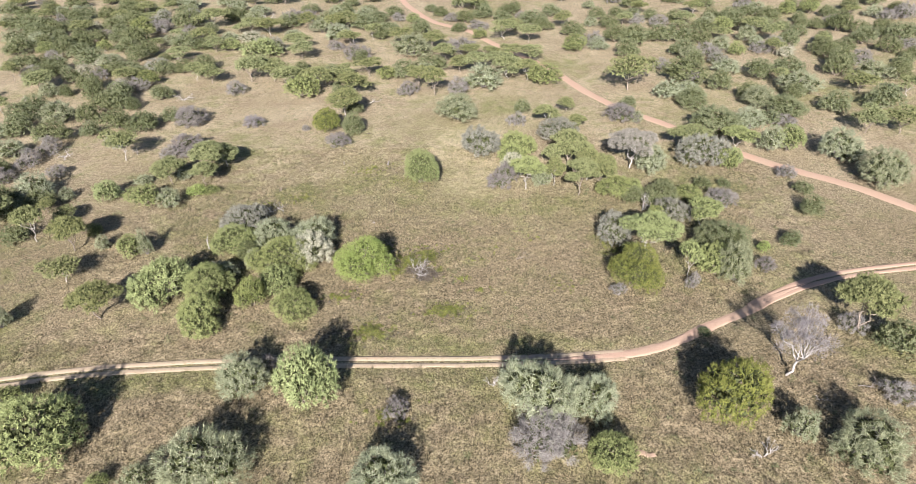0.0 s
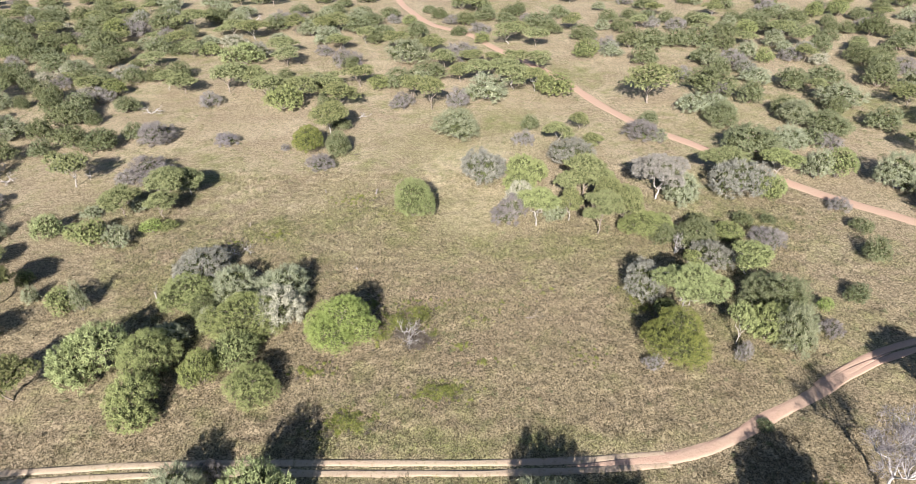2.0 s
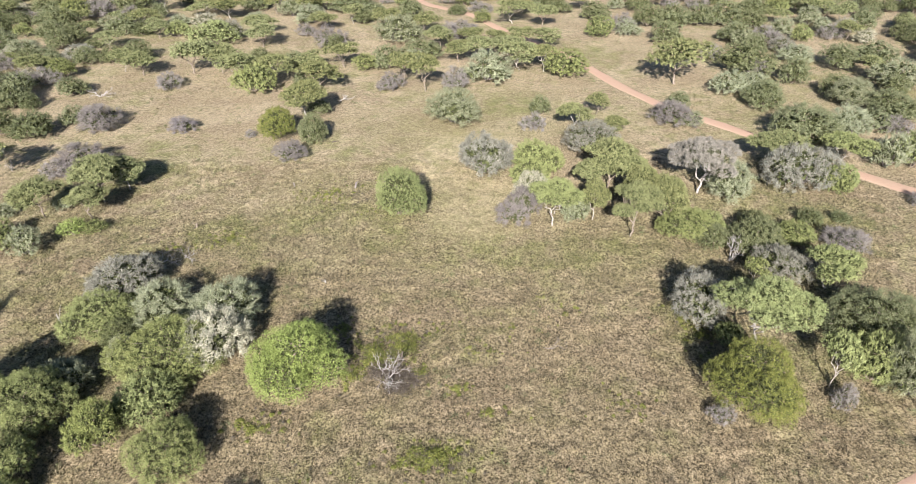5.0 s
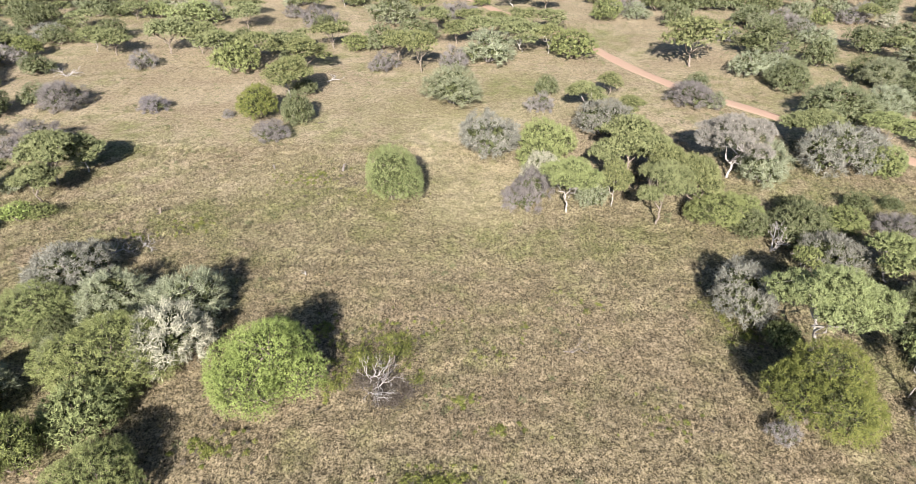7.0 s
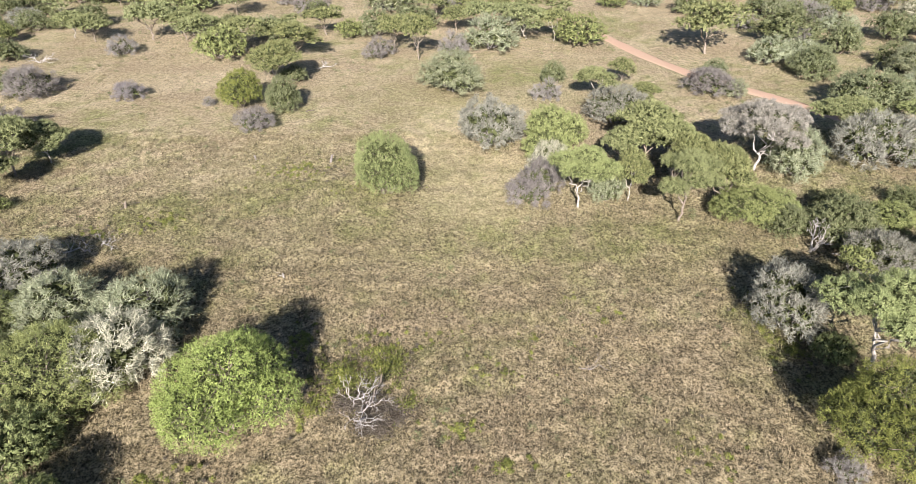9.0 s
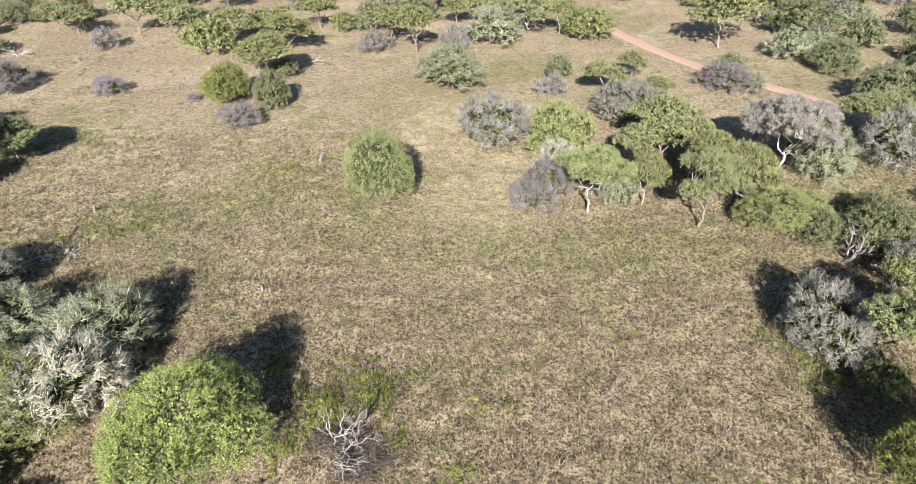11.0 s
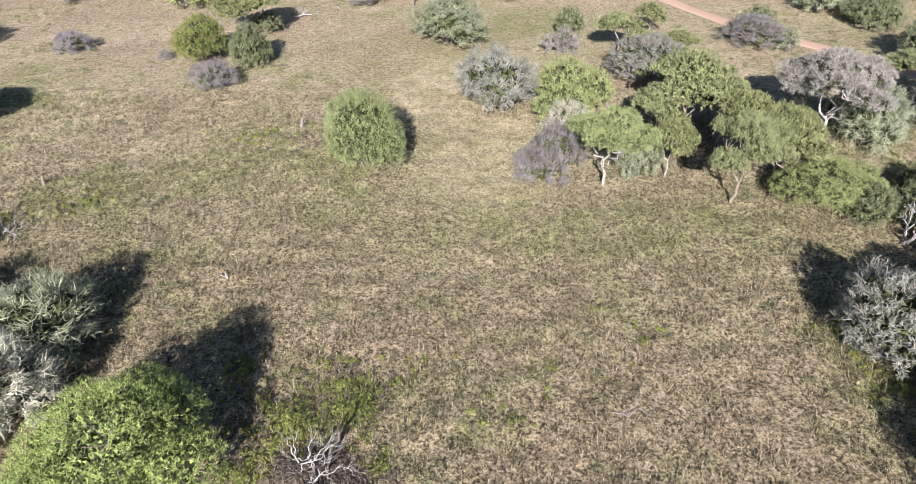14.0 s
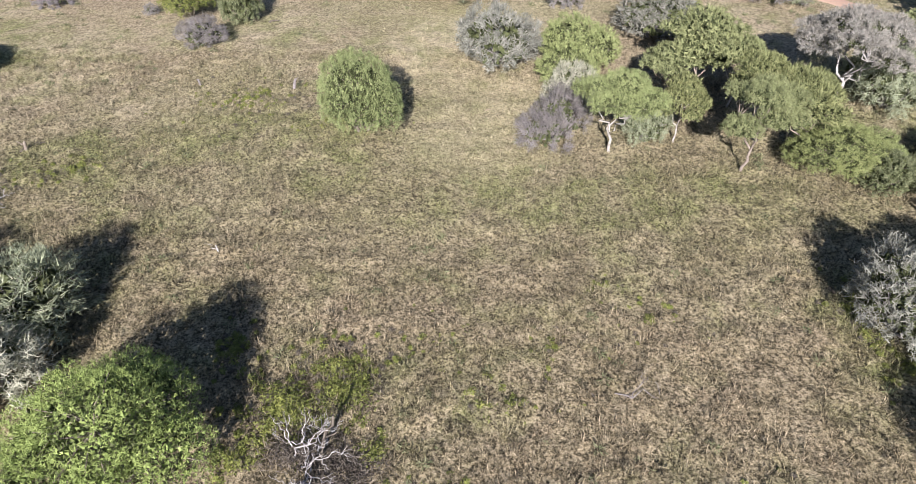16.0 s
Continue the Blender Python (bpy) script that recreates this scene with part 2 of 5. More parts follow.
LEAF = {
    "U": leaf_material("acacia_leaves", (0.112, 0.132, 0.056), (0.330, 0.356, 0.164), (0.399, 0.402, 0.218)),
    "F": leaf_material("pale_acacia_leaves", (0.130, 0.158, 0.060), (0.375, 0.428, 0.185), (0.450, 0.480, 0.232)),
    "G": leaf_material("green_leaves", (0.105, 0.135, 0.047), (0.314, 0.353, 0.145), (0.383, 0.401, 0.189)),
    "B": leaf_material("bright_green_leaves", (0.116, 0.155, 0.040), (0.345, 0.425, 0.124), (0.440, 0.510, 0.178)),
    "Y": leaf_material("yellow_green_leaves", (0.094, 0.114, 0.032), (0.282, 0.314, 0.098), (0.370, 0.385, 0.140)),
    "O": leaf_material("olive_leaves", (0.081, 0.097, 0.047), (0.248, 0.275, 0.146), (0.344, 0.337, 0.208)),
    "S": leaf_material("silver_leaves", (0.112, 0.132, 0.073), (0.385, 0.420, 0.268), (0.600, 0.605, 0.455)),
    "W": leaf_material("whitish_leaves", (0.170, 0.174, 0.118), (0.530, 0.522, 0.395), (0.780, 0.745, 0.615)),
    "P": leaf_material("sparse_grey_twigs", (0.140, 0.130, 0.121), (0.340, 0.318, 0.300), (0.262, 0.272, 0.165)),
    "R": leaf_material("grey_leaves", (0.113, 0.119, 0.092), (0.361, 0.362, 0.299), (0.496, 0.466, 0.422)),
    "T": leaf_material("pale_bare_twigs", (0.153, 0.141, 0.141), (0.331, 0.310, 0.315), (0.406, 0.385, 0.385)),
    "V": leaf_material("grey_white_leaves", (0.175, 0.170, 0.142), (0.490, 0.473, 0.408), (0.700, 0.660, 0.595)),
    "K": leaf_material("dark_green_leaves", (0.059, 0.077, 0.036), (0.191, 0.215, 0.108), (0.272, 0.276, 0.149)),
    "H": leaf_material("herb_leaves", (0.092, 0.116, 0.036), (0.262, 0.296, 0.092), (0.380, 0.385, 0.140)),
}


# ---- mesh tools ----
def mesh_np(name, V, quads=None, tris=None, mat=None, smooth=False):
    q = np.zeros((0, 4), int) if quads is None else np.asarray(quads, int)
    t = np.zeros((0, 3), int) if tris is None else np.asarray(tris, int)
    me = bpy.data.meshes.new(name)
    me.vertices.add(len(V))
    me.vertices.foreach_set("co", np.asarray(V, np.float32).ravel())
    loops = np.concatenate([q.ravel(), t.ravel()])
    me.loops.add(len(loops))
    me.loops.foreach_set("vertex_index", loops.astype(np.int32))
    me.polygons.add(len(q) + len(t))
    me.polygons.foreach_set("loop_start", np.concatenate([np.arange(len(q)) * 4, len(q) * 4 + np.arange(len(t)) * 3]).astype(np.int32))
    if smooth:
        me.polygons.foreach_set("use_smooth", np.ones(len(q) + len(t), bool))
    me.update(calc_edges=True)
    if mat:
        me.materials.append(mat)
    return me


class Tubes:
    """Tapered limbs gathered into one mesh."""

    def __init__(self):
        self.V, self.Q, self.count = [], [], 0

    def add(self, pts, radii, sides=6):
        pts, n = np.asarray(pts, float), len(pts)
        d = np.gradient(pts, axis=0)
        d /= np.linalg.norm(d, axis=1)[:, None] + 1e-9
        ref = np.where(np.abs(d[:, 2:3]) > 0.9, np.array([[1.0, 0, 0]]), np.array([[0, 0, 1.0]]))
        a = np.cross(d, ref)
        a /= np.linalg.norm(a, axis=1)[:, None] + 1e-9
        b = np.cross(d, a)
        ang = np.arange(sides) * 2 * np.pi / sides
        ring = pts[:, None] + np.asarray(radii)[:, None, None] * (np.cos(ang)[None, :, None] * a[:, None] + np.sin(ang)[None, :, None] * b[:, None])
        self.V.append(ring.reshape(-1, 3))
        i = np.arange(n - 1)[:, None] * sides
        j = np.arange(sides)[None]
        k = (j + 1) % sides
        self.Q.append(self.count + np.stack([i + j, i + k, i + sides + k, i + sides + j], -1).reshape(-1, 4))
        self.count += n * sides

    def limb(self, rng, p, q, r0, r1, bend=0.08, steps=5, sides=6):
        p, q = np.asarray(p, float), np.asarray(q, float)
        s = np.linspace(0, 1, steps)[:, None]
        sway = rng.normal(0, 1, (steps, 3)) * bend * np.linalg.norm(q - p) * np.sin(s * np.pi)
        sag = np.array([[0, 0, 1.0]]) * np.sin(s * np.pi) * bend * 0.6 * np.linalg.norm(q - p)
        pts = p + (q - p) * s + sway + sag
        self.add(pts, r0 + (r1 - r0) * s[:, 0], sides)
        return pts

    def mesh(self, name, mat):
        return mesh_np(name, np.concatenate(self.V), np.concatenate(self.Q), None, mat, True)


def unit(v):
    return v / (np.linalg.norm(v, axis=-1, keepdims=True) + 1e-9)


def leaf_tris(rng, c, nrm, length, width, along=None):
    """Three-cornered leaf sprays at c that face nrm, or point along a direction."""
    m = len(c)
    t = unit(np.cross(nrm, rng.normal(0, 1, (m, 3))) if along is None else along)
    b = unit(np.cross(nrm, t))
    L, W = np.broadcast_to(length, m)[:, None] / 2, np.broadcast_to(width, m)[:, None] / 2
    skew = b * W * rng.uniform(-0.5, 0.5, (m, 1))
    return np.stack([c - t * L * 0.8 - b * W, c - t * L * 0.8 + b * W, c + t * L + skew], 1).reshape(-1, 3)


def tri_index(V):
    return np.arange(len(V)).reshape(-1, 3)


def sphere_dirs(rng, m, low=-0.3):
    z = rng.uniform(low, 1, m)
    a = rng.uniform(0, 2 * np.pi, m)
    s = np.sqrt(1 - z * z)
    return np.stack([s * np.cos(a), s * np.sin(a), z], 1)


# ---- plant shapes, each for a crown of radius 1 and its natural height ----
CORE = ((0.045, 0.034), (0.13, 0.10), (0.15, 0.12))                   # size of the old sprays within, which close the crown
LEAVES = (44000, 8600, 3000)          # leaf sprays on a crown: close by, at middle distance, far off
SPRAY = (0.0160, 0.036, 0.054)         # their size
TUFTS_AT = (1.0, 0.6, 0.36)            # share of the tufts that each of them keeps
WIDER = (1.0, 1.22, 1.5)              # and how much wider these then are


def foliage(rng, lod, C, R, tufts, tuft, inner, long, thin, low, up, sprigs, cover):
    """Leaf sprays along the sprigs of many small tufts, which cover the lobes at C with the radii R; a share of them lies evenly between the tufts, and a shaded layer of old leaves within."""
    if lod == 2:                        # far off the tufts run together into one rough skin
        sprigs, cover, long, thin = sprigs * 2, max(cover, 0.25), long * 0.80, thin * 1.15
    n = len(C)
    share = R[:, 0] * (R[:, 0] + R[:, 2])
    share = share / share.sum()
    want, wide = int(tufts * TUFTS_AT[lod]), tuft * WIDER[lod]
    i = rng.choice(n, want * 5, p=share)
    d = sphere_dirs(rng, want * 5, low)
    B = C[i] + d * R[i] * rng.uniform(0.88, 1.0, (want * 5, 1))
    gap = np.linalg.norm((B[:, None] - C[None]) / R[None], axis=2)
    gap[np.arange(len(B)), i] = 9
    B, i, d = (q[(gap.min(1) > 0.85) & (B[:, 2] > 0.03)] for q in (B, i, d))
    chosen = [0]
    for q in range(1, len(B)):          # evenly spread, none too close to another
        if np.min(np.sum((B[chosen] - B[q]) ** 2, 1)) > (0.95 * wide) ** 2:
            chosen.append(q)
    B, out = B[chosen], unit(d[chosen] / R[i[chosen]])
    r = wide * rng.uniform(0.7, (1.6, 1.5, 1.1)[lod], len(B))
    m = LEAVES[lod]
    m_in = int(min(m * 0.25, (11000, 1200, 420)[lod]) * inner / 0.25)
    m_t = m - m_in
    k = rng.choice(len(B), m_t, p=r ** 2 / (r ** 2).sum())
    E = unit(out[:, None] * 0.8 + np.array([0, 0, up]) + rng.normal(0, 0.7, (len(B), sprigs, 3)))
    e = unit(E[k, rng.integers(0, sprigs, m_t)] + rng.normal(0, 0.5 / sprigs ** 0.5, (m_t, 3)))
    pos = B[k] + e * r[k][:, None] * (rng.uniform(0.1, 1.0, (m_t, 1)) ** 0.6) * (1.0 + 1.1 / sprigs)
    way = unit(e * 0.7 + rng.normal(0, 0.5, (m_t, 3)))
    q = np.arange(m_t) < m_t * cover
    g, h = rng.choice(n, q.sum(), p=share), sphere_dirs(rng, q.sum(), low)
    pos[q] = C[g] + h * R[g] * rng.uniform(0.84, 0.99, (q.sum(), 1))
    face = unit(out[k] * 0.8 + rng.normal(0, (0.55, 0.38, 0.20)[lod], (m_t, 3)) + np.array([0, 0, 0.35]))
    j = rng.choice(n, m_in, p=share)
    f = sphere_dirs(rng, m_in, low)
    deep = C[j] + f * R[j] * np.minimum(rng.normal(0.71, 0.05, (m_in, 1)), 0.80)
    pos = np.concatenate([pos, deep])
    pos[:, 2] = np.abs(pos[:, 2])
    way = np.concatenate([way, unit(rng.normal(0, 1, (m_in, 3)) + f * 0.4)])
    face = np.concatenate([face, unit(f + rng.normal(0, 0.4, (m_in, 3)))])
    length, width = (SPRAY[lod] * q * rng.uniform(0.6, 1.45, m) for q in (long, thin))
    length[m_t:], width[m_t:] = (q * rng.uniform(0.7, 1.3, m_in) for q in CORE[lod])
    return leaf_tris(rng, pos, face, length, width, way), m_in


def crown_pads(rng, lod, kind):
    """Umbrella acacia: overlapping cushions of fine leaves, flat below, carried on spreading limbs; the silver tree has looser ones."""
    n = int(rng.integers(10, 14))
    a = rng.uniform(0, 6.28) + np.arange(n) * 2.4 + rng.normal(0, 0.25, n)
    rho = 0.66 * np.sqrt((np.arange(n) + 0.3) / n) * rng.uniform(0.85, 1.12, n)
    rho[0] = 0.08
    z = 1.32 - 0.60 * rho ** 2 + rng.normal(0, 0.12, n)
    z[0] = 1.36
    C = np.stack([rho * np.cos(a), rho * np.sin(a) * rng.uniform(0.85, 1.0), z], 1)
    r = rng.uniform(0.24, 0.40, n) * (1.0, 1.06, 1.2)[lod]
    r[0] = rng.uniform(0.36, 0.46)
    R = np.stack([r, r, r * rng.uniform(0.36, 0.56, n) * (1.0, 1.1, 1.35)[lod]], 1)
    if kind == "V":
        V, m_in = foliage(rng, lod, C, R, 300, 0.085, 0.10, 3.4, 0.50, -0.05, 0.30, 4, 0.05)
    else:
        V, m_in = foliage(rng, lod, C, R, 520, 0.064, 0.24, 2.1, 0.54, -0.05, 0.35, 6, 0.15)
    P = np.concatenate([C, C + np.stack([0.6 * r * np.cos(a * 2), 0.6 * r * np.sin(a * 2), 0.05 * np.ones(n)], 1), C - np.stack([0.6 * r * np.cos(a * 2), 0.6 * r * np.sin(a * 2), -0.04 * np.ones(n)], 1)])
    return V, P, np.concatenate([r, r * 0.5, r * 0.5]), m_in


# side lobes: how many, how far out, how big, how high; main lobe; height of the whole; tufts, their size; inner share; leaf length, width; upward growth; sprigs in a tuft, share of leaves between the tufts
FORM = {
    "G": (7, 0.46, 0.46, 0.42, 0.74, 1.25, 420, 0.075, 0.26, 2.2, 0.56, 0.35, 8, 0.22),
    "F": (8, 0.52, 0.44, 0.44, 0.68, 1.15, 380, 0.080, 0.24, 2.7, 0.48, 0.35, 6, 0.15),
    "B": (10, 0.57, 0.43, 0.46, 0.56, 1.35, 560, 0.066, 0.24, 2.2, 0.50, 0.55, 7, 0.26),
    "Y": (8, 0.52, 0.46, 0.46, 0.60, 1.35, 460, 0.080, 0.25, 2.8, 0.46, 0.40, 8, 0.20),
    "O": (8, 0.50, 0.42, 0.42, 0.64, 1.15, 300, 0.092, 0.28, 2.4, 0.54, 0.35, 6, 0.12),
    "K": (7, 0.48, 0.44, 0.40, 0.64, 1.10, 300, 0.090, 0.30, 2.3, 0.56, 0.35, 7, 0.15),
    "S": (8, 0.50, 0.42, 0.44, 0.66, 1.25, 230, 0.135, 0.24, 4.2, 0.36, 0.30, 4, 0.06),
    "W": (8, 0.48, 0.44, 0.44, 0.66, 1.20, 220, 0.140, 0.20, 4.4, 0.40, 0.30, 4, 0.06),
    "R": (8, 0.50, 0.42, 0.44, 0.66, 1.15, 240, 0.110, 0.22, 3.3, 0.40, 0.30, 4, 0.06),
    "P": (8, 0.58, 0.38, 0.38, 0.52, 1.05, 130, 0.165, 0.10, 5.2, 0.30, 0.30, 4, 0.0),
    "Q": (7, 0.50, 0.42, 0.34, 0.58, 0.95, 100, 0.180, 0.06, 5.2, 0.30, 0.30, 4, 0.0),
}


def crown_bush(rng, lod, kind):
    """Bush down to the ground: rounded lobes, closely covered with tufts of leaves or twigs."""
    ring, spread, big, high, main, tall, tufts, tuft, inner, long, thin, up, sprigs, cover = FORM[kind]
    a = rng.uniform(0, 6.28) + np.arange(ring) * 6.283 / ring + rng.normal(0, 0.35, ring)
    far = spread * rng.uniform(0.7, 1.25, ring)
    C = np.stack([far * np.cos(a), far * np.sin(a) * rng.uniform(0.8, 1.0), high * tall * rng.uniform(0.65, 1.2, ring)], 1)
    C = np.concatenate([C, [[rng.normal(0, 0.10), rng.normal(0, 0.10), tall - main * 0.72]]])
    r = np.concatenate([big * rng.uniform(0.72, 1.12, ring), [main * rng.uniform(0.88, 1.05)]])
    R = np.stack([r, r, r * np.concatenate([rng.uniform(0.75, 1.0, ring), [0.72]])], 1)
    V, m_in = foliage(rng, lod, C, R, tufts, tuft, inner, long, thin, -0.45, up, sprigs, cover)
    return V, C, r, m_in


def branchy(tb, rng, p, d, length, r, depth, sides=5):
    """Bare branches that fork and twist."""
    q = p + d * length
    tb.limb(rng, p, q, r, r * 0.62, 0.13, 4, sides)
    if depth == 0:
        return
    for _ in range(int(rng.integers(2, 4))):
        nd = unit(d + rng.normal(0, 0.55, 3) + np.array([0, 0, 0.05]))
        branchy(tb, rng, q, nd, length * rng.uniform(0.55, 0.85), r * 0.6, depth - 1, max(3, sides - 1))


KINDS = {
    # name, what it is called, its look
    "U": ("acacia_tree", "tree", "flat-topped green acacia tree with spreading limbs"),
    "L": ("pale_acacia_tree", "tree", "pale sage-green flat-topped acacia tree on light limbs"),
    "G": ("round_bush", "bush", "rounded dense green bush in dry grass"),
    "F": ("feathery_bush", "bush", "pale green feathery-leaved bush with a broad crown"),
    "B": ("leafy_bush", "bush", "broad bright-green leafy bush standing in dry grass"),
    "Y": ("yellow_green_bush", "bush", "dense yellow-green bush with feathery leaves"),
    "O": ("thorn_bush", "bush", "olive-green thorn bush with an uneven crown"),
    "S": ("silver_bush", "bush", "grey-green silvery bush with narrow leaves"),
    "W": ("pale_bush", "bush", "whitish silver-leaved bush with pale tips"),
    "P": ("bare_bush", "bush", "almost leafless grey-purple twiggy bush"),
    "Q": ("dead_bush", "dead bush", "pale leafless dead bush of fine dry twigs"),
    "R": ("grey_bush", "bush", "ash-grey bush with sparse small leaves"),
    "K": ("dark_bush", "bush", "dark green low thorn bush in the grass"),
    "D": ("dead_tree", "dead tree", "bleached leafless dead tree with forked branches"),
    "V": ("silver_tree", "tree", "silver-white leaved tree on pale forked limbs"),
    "T": ("bare_tree", "tree", "tall leafless grey tree on a pale leaning trunk"),
}
made, shapes = {}, {}


def part(name, me, parent, label=""):
    ob = new(name, me)
    ob.parent = parent
    return tagged(ob, label)


def fill(V, tb):
    """Stretch a crown and its limbs to a radius and a height of 1."""
    wide = np.percentile(np.hypot(V[:, 0], V[:, 1]), 97)
    k = np.array([1 / wide, 1 / wide, 1 / np.percentile(V[:, 2], 99.3)])
    tb.V = [v * k for v in tb.V]
    return V * k


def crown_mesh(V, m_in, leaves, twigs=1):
    """Leaves without, dry twigs and old leaves within, whose dark colour paints the crown's inner shade; where twigs is
    2 or more, only so many-th of those are dark.
    """
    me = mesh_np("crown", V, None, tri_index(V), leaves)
    me.materials.append(INNER_SHADE)
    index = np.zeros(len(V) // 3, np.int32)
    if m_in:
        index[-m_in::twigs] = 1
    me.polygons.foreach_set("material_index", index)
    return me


def plant_meshes(kind, lod, v):
    """The trunk and crown meshes of one variant."""
    key = (kind, lod, v)
    if key in shapes:
        return shapes[key]
    rng = np.random.default_rng(ord(kind) * 100 + v * 7 + lod)
    tb, crown = Tubes(), None
    if kind in "ULTV":
        V, P, R, m_in = crown_pads(rng, lod, kind)
        fork = np.array([rng.normal(0, 0.10), rng.normal(0, 0.10), rng.uniform(0.30, 0.48)])
        tb.limb(rng, (0, 0, -0.05), fork, 0.034, 0.025, 0.05, 5, (8, 6, 5)[lod])
        mains = []
        n_main = int(rng.integers(3, 5))
        for k in range(n_main):
            a = k * 6.283 / n_main + rng.normal(0, 0.3)
            e = np.array([0.36 * np.cos(a), 0.36 * np.sin(a), rng.uniform(0.80, 0.98)])
            mains.append(tb.limb(rng, fork, e, 0.021, 0.011, 0.10, (6, 5, 4)[lod], (7, 5, 4)[lod])[-1])
        for p in P[::(1, 1, 3)[lod]]:
            e = mains[int(np.argmin([np.hypot(*(p - q)[:2]) for q in mains]))]
            tb.limb(rng, e, p + np.array([0, 0, 0.02]), 0.014, 0.005, 0.10, 4, (4, 3, 3)[lod])
        if kind == "T":
            m = LEAVES[lod] // 2
            i = rng.integers(0, len(P), m)
            d = sphere_dirs(rng, m, -0.6)
            pos = P[i] + d * (R[i] * 1.0)[:, None] * rng.uniform(0.1, 1.0, (m, 1)) ** 0.6
            way = unit(d + unit(P[i] - fork) * 0.4 + rng.normal(0, 0.7, (m, 3)))
            V = leaf_tris(rng, pos, unit(np.cross(way, rng.normal(0, 1, (m, 3)))), 0.10, 0.009, way)
            m_in = 0
        V = fill(V, tb)
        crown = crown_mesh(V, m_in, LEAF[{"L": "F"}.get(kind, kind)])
        trunk = tb.mesh("trunk", DEADWOOD if kind in "TV" else BARK_PALE if kind in "VL" or v % 2 else BARK)
    elif kind == "D":
        for k in range(4):
            a = rng.uniform(0, 6.28)
            branchy(tb, rng, np.array([rng.normal(0, 0.05), rng.normal(0, 0.05), -0.02]), unit(np.array([np.cos(a) * 0.9, np.sin(a) * 0.9, 0.8])),
                    rng.uniform(0.32, 0.5), 0.040, 4 if lod == 0 else 3)
        trunk = tb.mesh("bare_crown", DEADWOOD)
    else:
        V, LC, LR, m_in = crown_bush(rng, lod, kind)
        for c, r in zip(LC, LR):
            root = np.array([rng.normal(0, 0.06), rng.normal(0, 0.06), -0.03])
            e = tb.limb(rng, root, c, 0.032, 0.016, 0.10, (5, 4, 3)[lod], (5, 4, 3)[lod])[-1]
            for _ in range((10, 4, 1)[lod] * (2 if kind in "PSWR" else 1)):
                tb.limb(rng, e, c + sphere_dirs(rng, 1, -0.2)[0] * r * np.array([1, 1, 0.66]) * rng.uniform(0.8, 1.06), 0.011, 0.004, 0.10, 4, 3)
        V = fill(V, tb)
        leaves = LEAF[{"Q": "T"}.get(kind, kind)]
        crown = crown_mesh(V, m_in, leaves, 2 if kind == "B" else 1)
        trunk = tb.mesh("trunk", {"P": TWIGS, "S": BARK_GREY, "R": TWIGS, "W": BARK_PALE}.get(kind, BARK))
    shapes[key] = (trunk, crown)
    return shapes[key]


def plant(kind, x, y, r, h, lod=2, v=0, turn=0.0):
    """One tree or bush at (x, y), with a crown of radius r, h tall; lod 0 is the finest."""
    name, cat, words = KINDS[kind]
    key = (kind, lod, v)
    want = Vector((r, r, h))
    m = pose(x, y, -0.04, 0, 0, turn)
    if key in made:
        s = made[key].scale
        root = copy_thing(made[key], m @ Matrix.Diagonal((want.x / s.x, want.y / s.y, want.z / s.z, 1)))
    else:
        trunk, crown = plant_meshes(kind, lod, v)
        root = new(name)
        part("bare_crown" if kind == "D" else "trunk", trunk, root)
        if crown:
            part("crown", crown, root)
        root.matrix_basis = m @ Matrix.Diagonal((*want, 1))
        made[key] = root
    size = "tall " if h > 5.5 else "small " if h < 2.6 else ""
    return tagged(root, size + words, cat, cat + ("es" if cat.endswith("h") else "s") + " of the savanna", "")


# ---- ground ----
def smooth_line(points, step=0.5):
    """A smooth line through the points, at even steps."""
    p = np.asarray(points, float)
    ext = np.concatenate([[2 * p[0] - p[1]], p, [2 * p[-1] - p[-2]]])
    out = []
    for a, b, c, d in zip(ext[:-3], ext[1:-2], ext[2:-1], ext[3:]):
        s = np.linspace(0, 1, max(2, int(np.linalg.norm(c - b) / step)), endpoint=False)[:, None]
        out.append(0.5 * (2 * b + (c - a) * s + (2 * a - 5 * b + 4 * c - d) * s ** 2 + (3 * b - a - 3 * c + d) * s ** 3))
    return np.concatenate(out)


track = smooth_line([(-56.9, 43.0), (-43.8, 45.0), (-27.0, 46.0), (-10.3, 45.9), (5.0, 45.8), (14.8, 46.1), (22.7, 47.1), (30.2, 50.6), (36.6, 53.8), (42.7, 57.3), (49.7, 60.3), (57.3, 62.2), (72.0, 64.3), (95, 67)])
red_road = smooth_line([(86, 62), (78.8, 74.0), (71.8, 84.1), (67.5, 89.1), (61.6, 94.4), (55.9, 100.5), (47.5, 113.1), (42.4, 119.5), (37.4, 126.1), (31.6, 138.2), (27.5, 149.7), (21.4, 163.9), (10.8, 183.2), (3.8, 197.7), (-7.1, 209.5), (-16.4, 230.6), (-22.4, 251.9), (-30, 285)])


LATTICE = np.random.default_rng(9).random((512, 512))


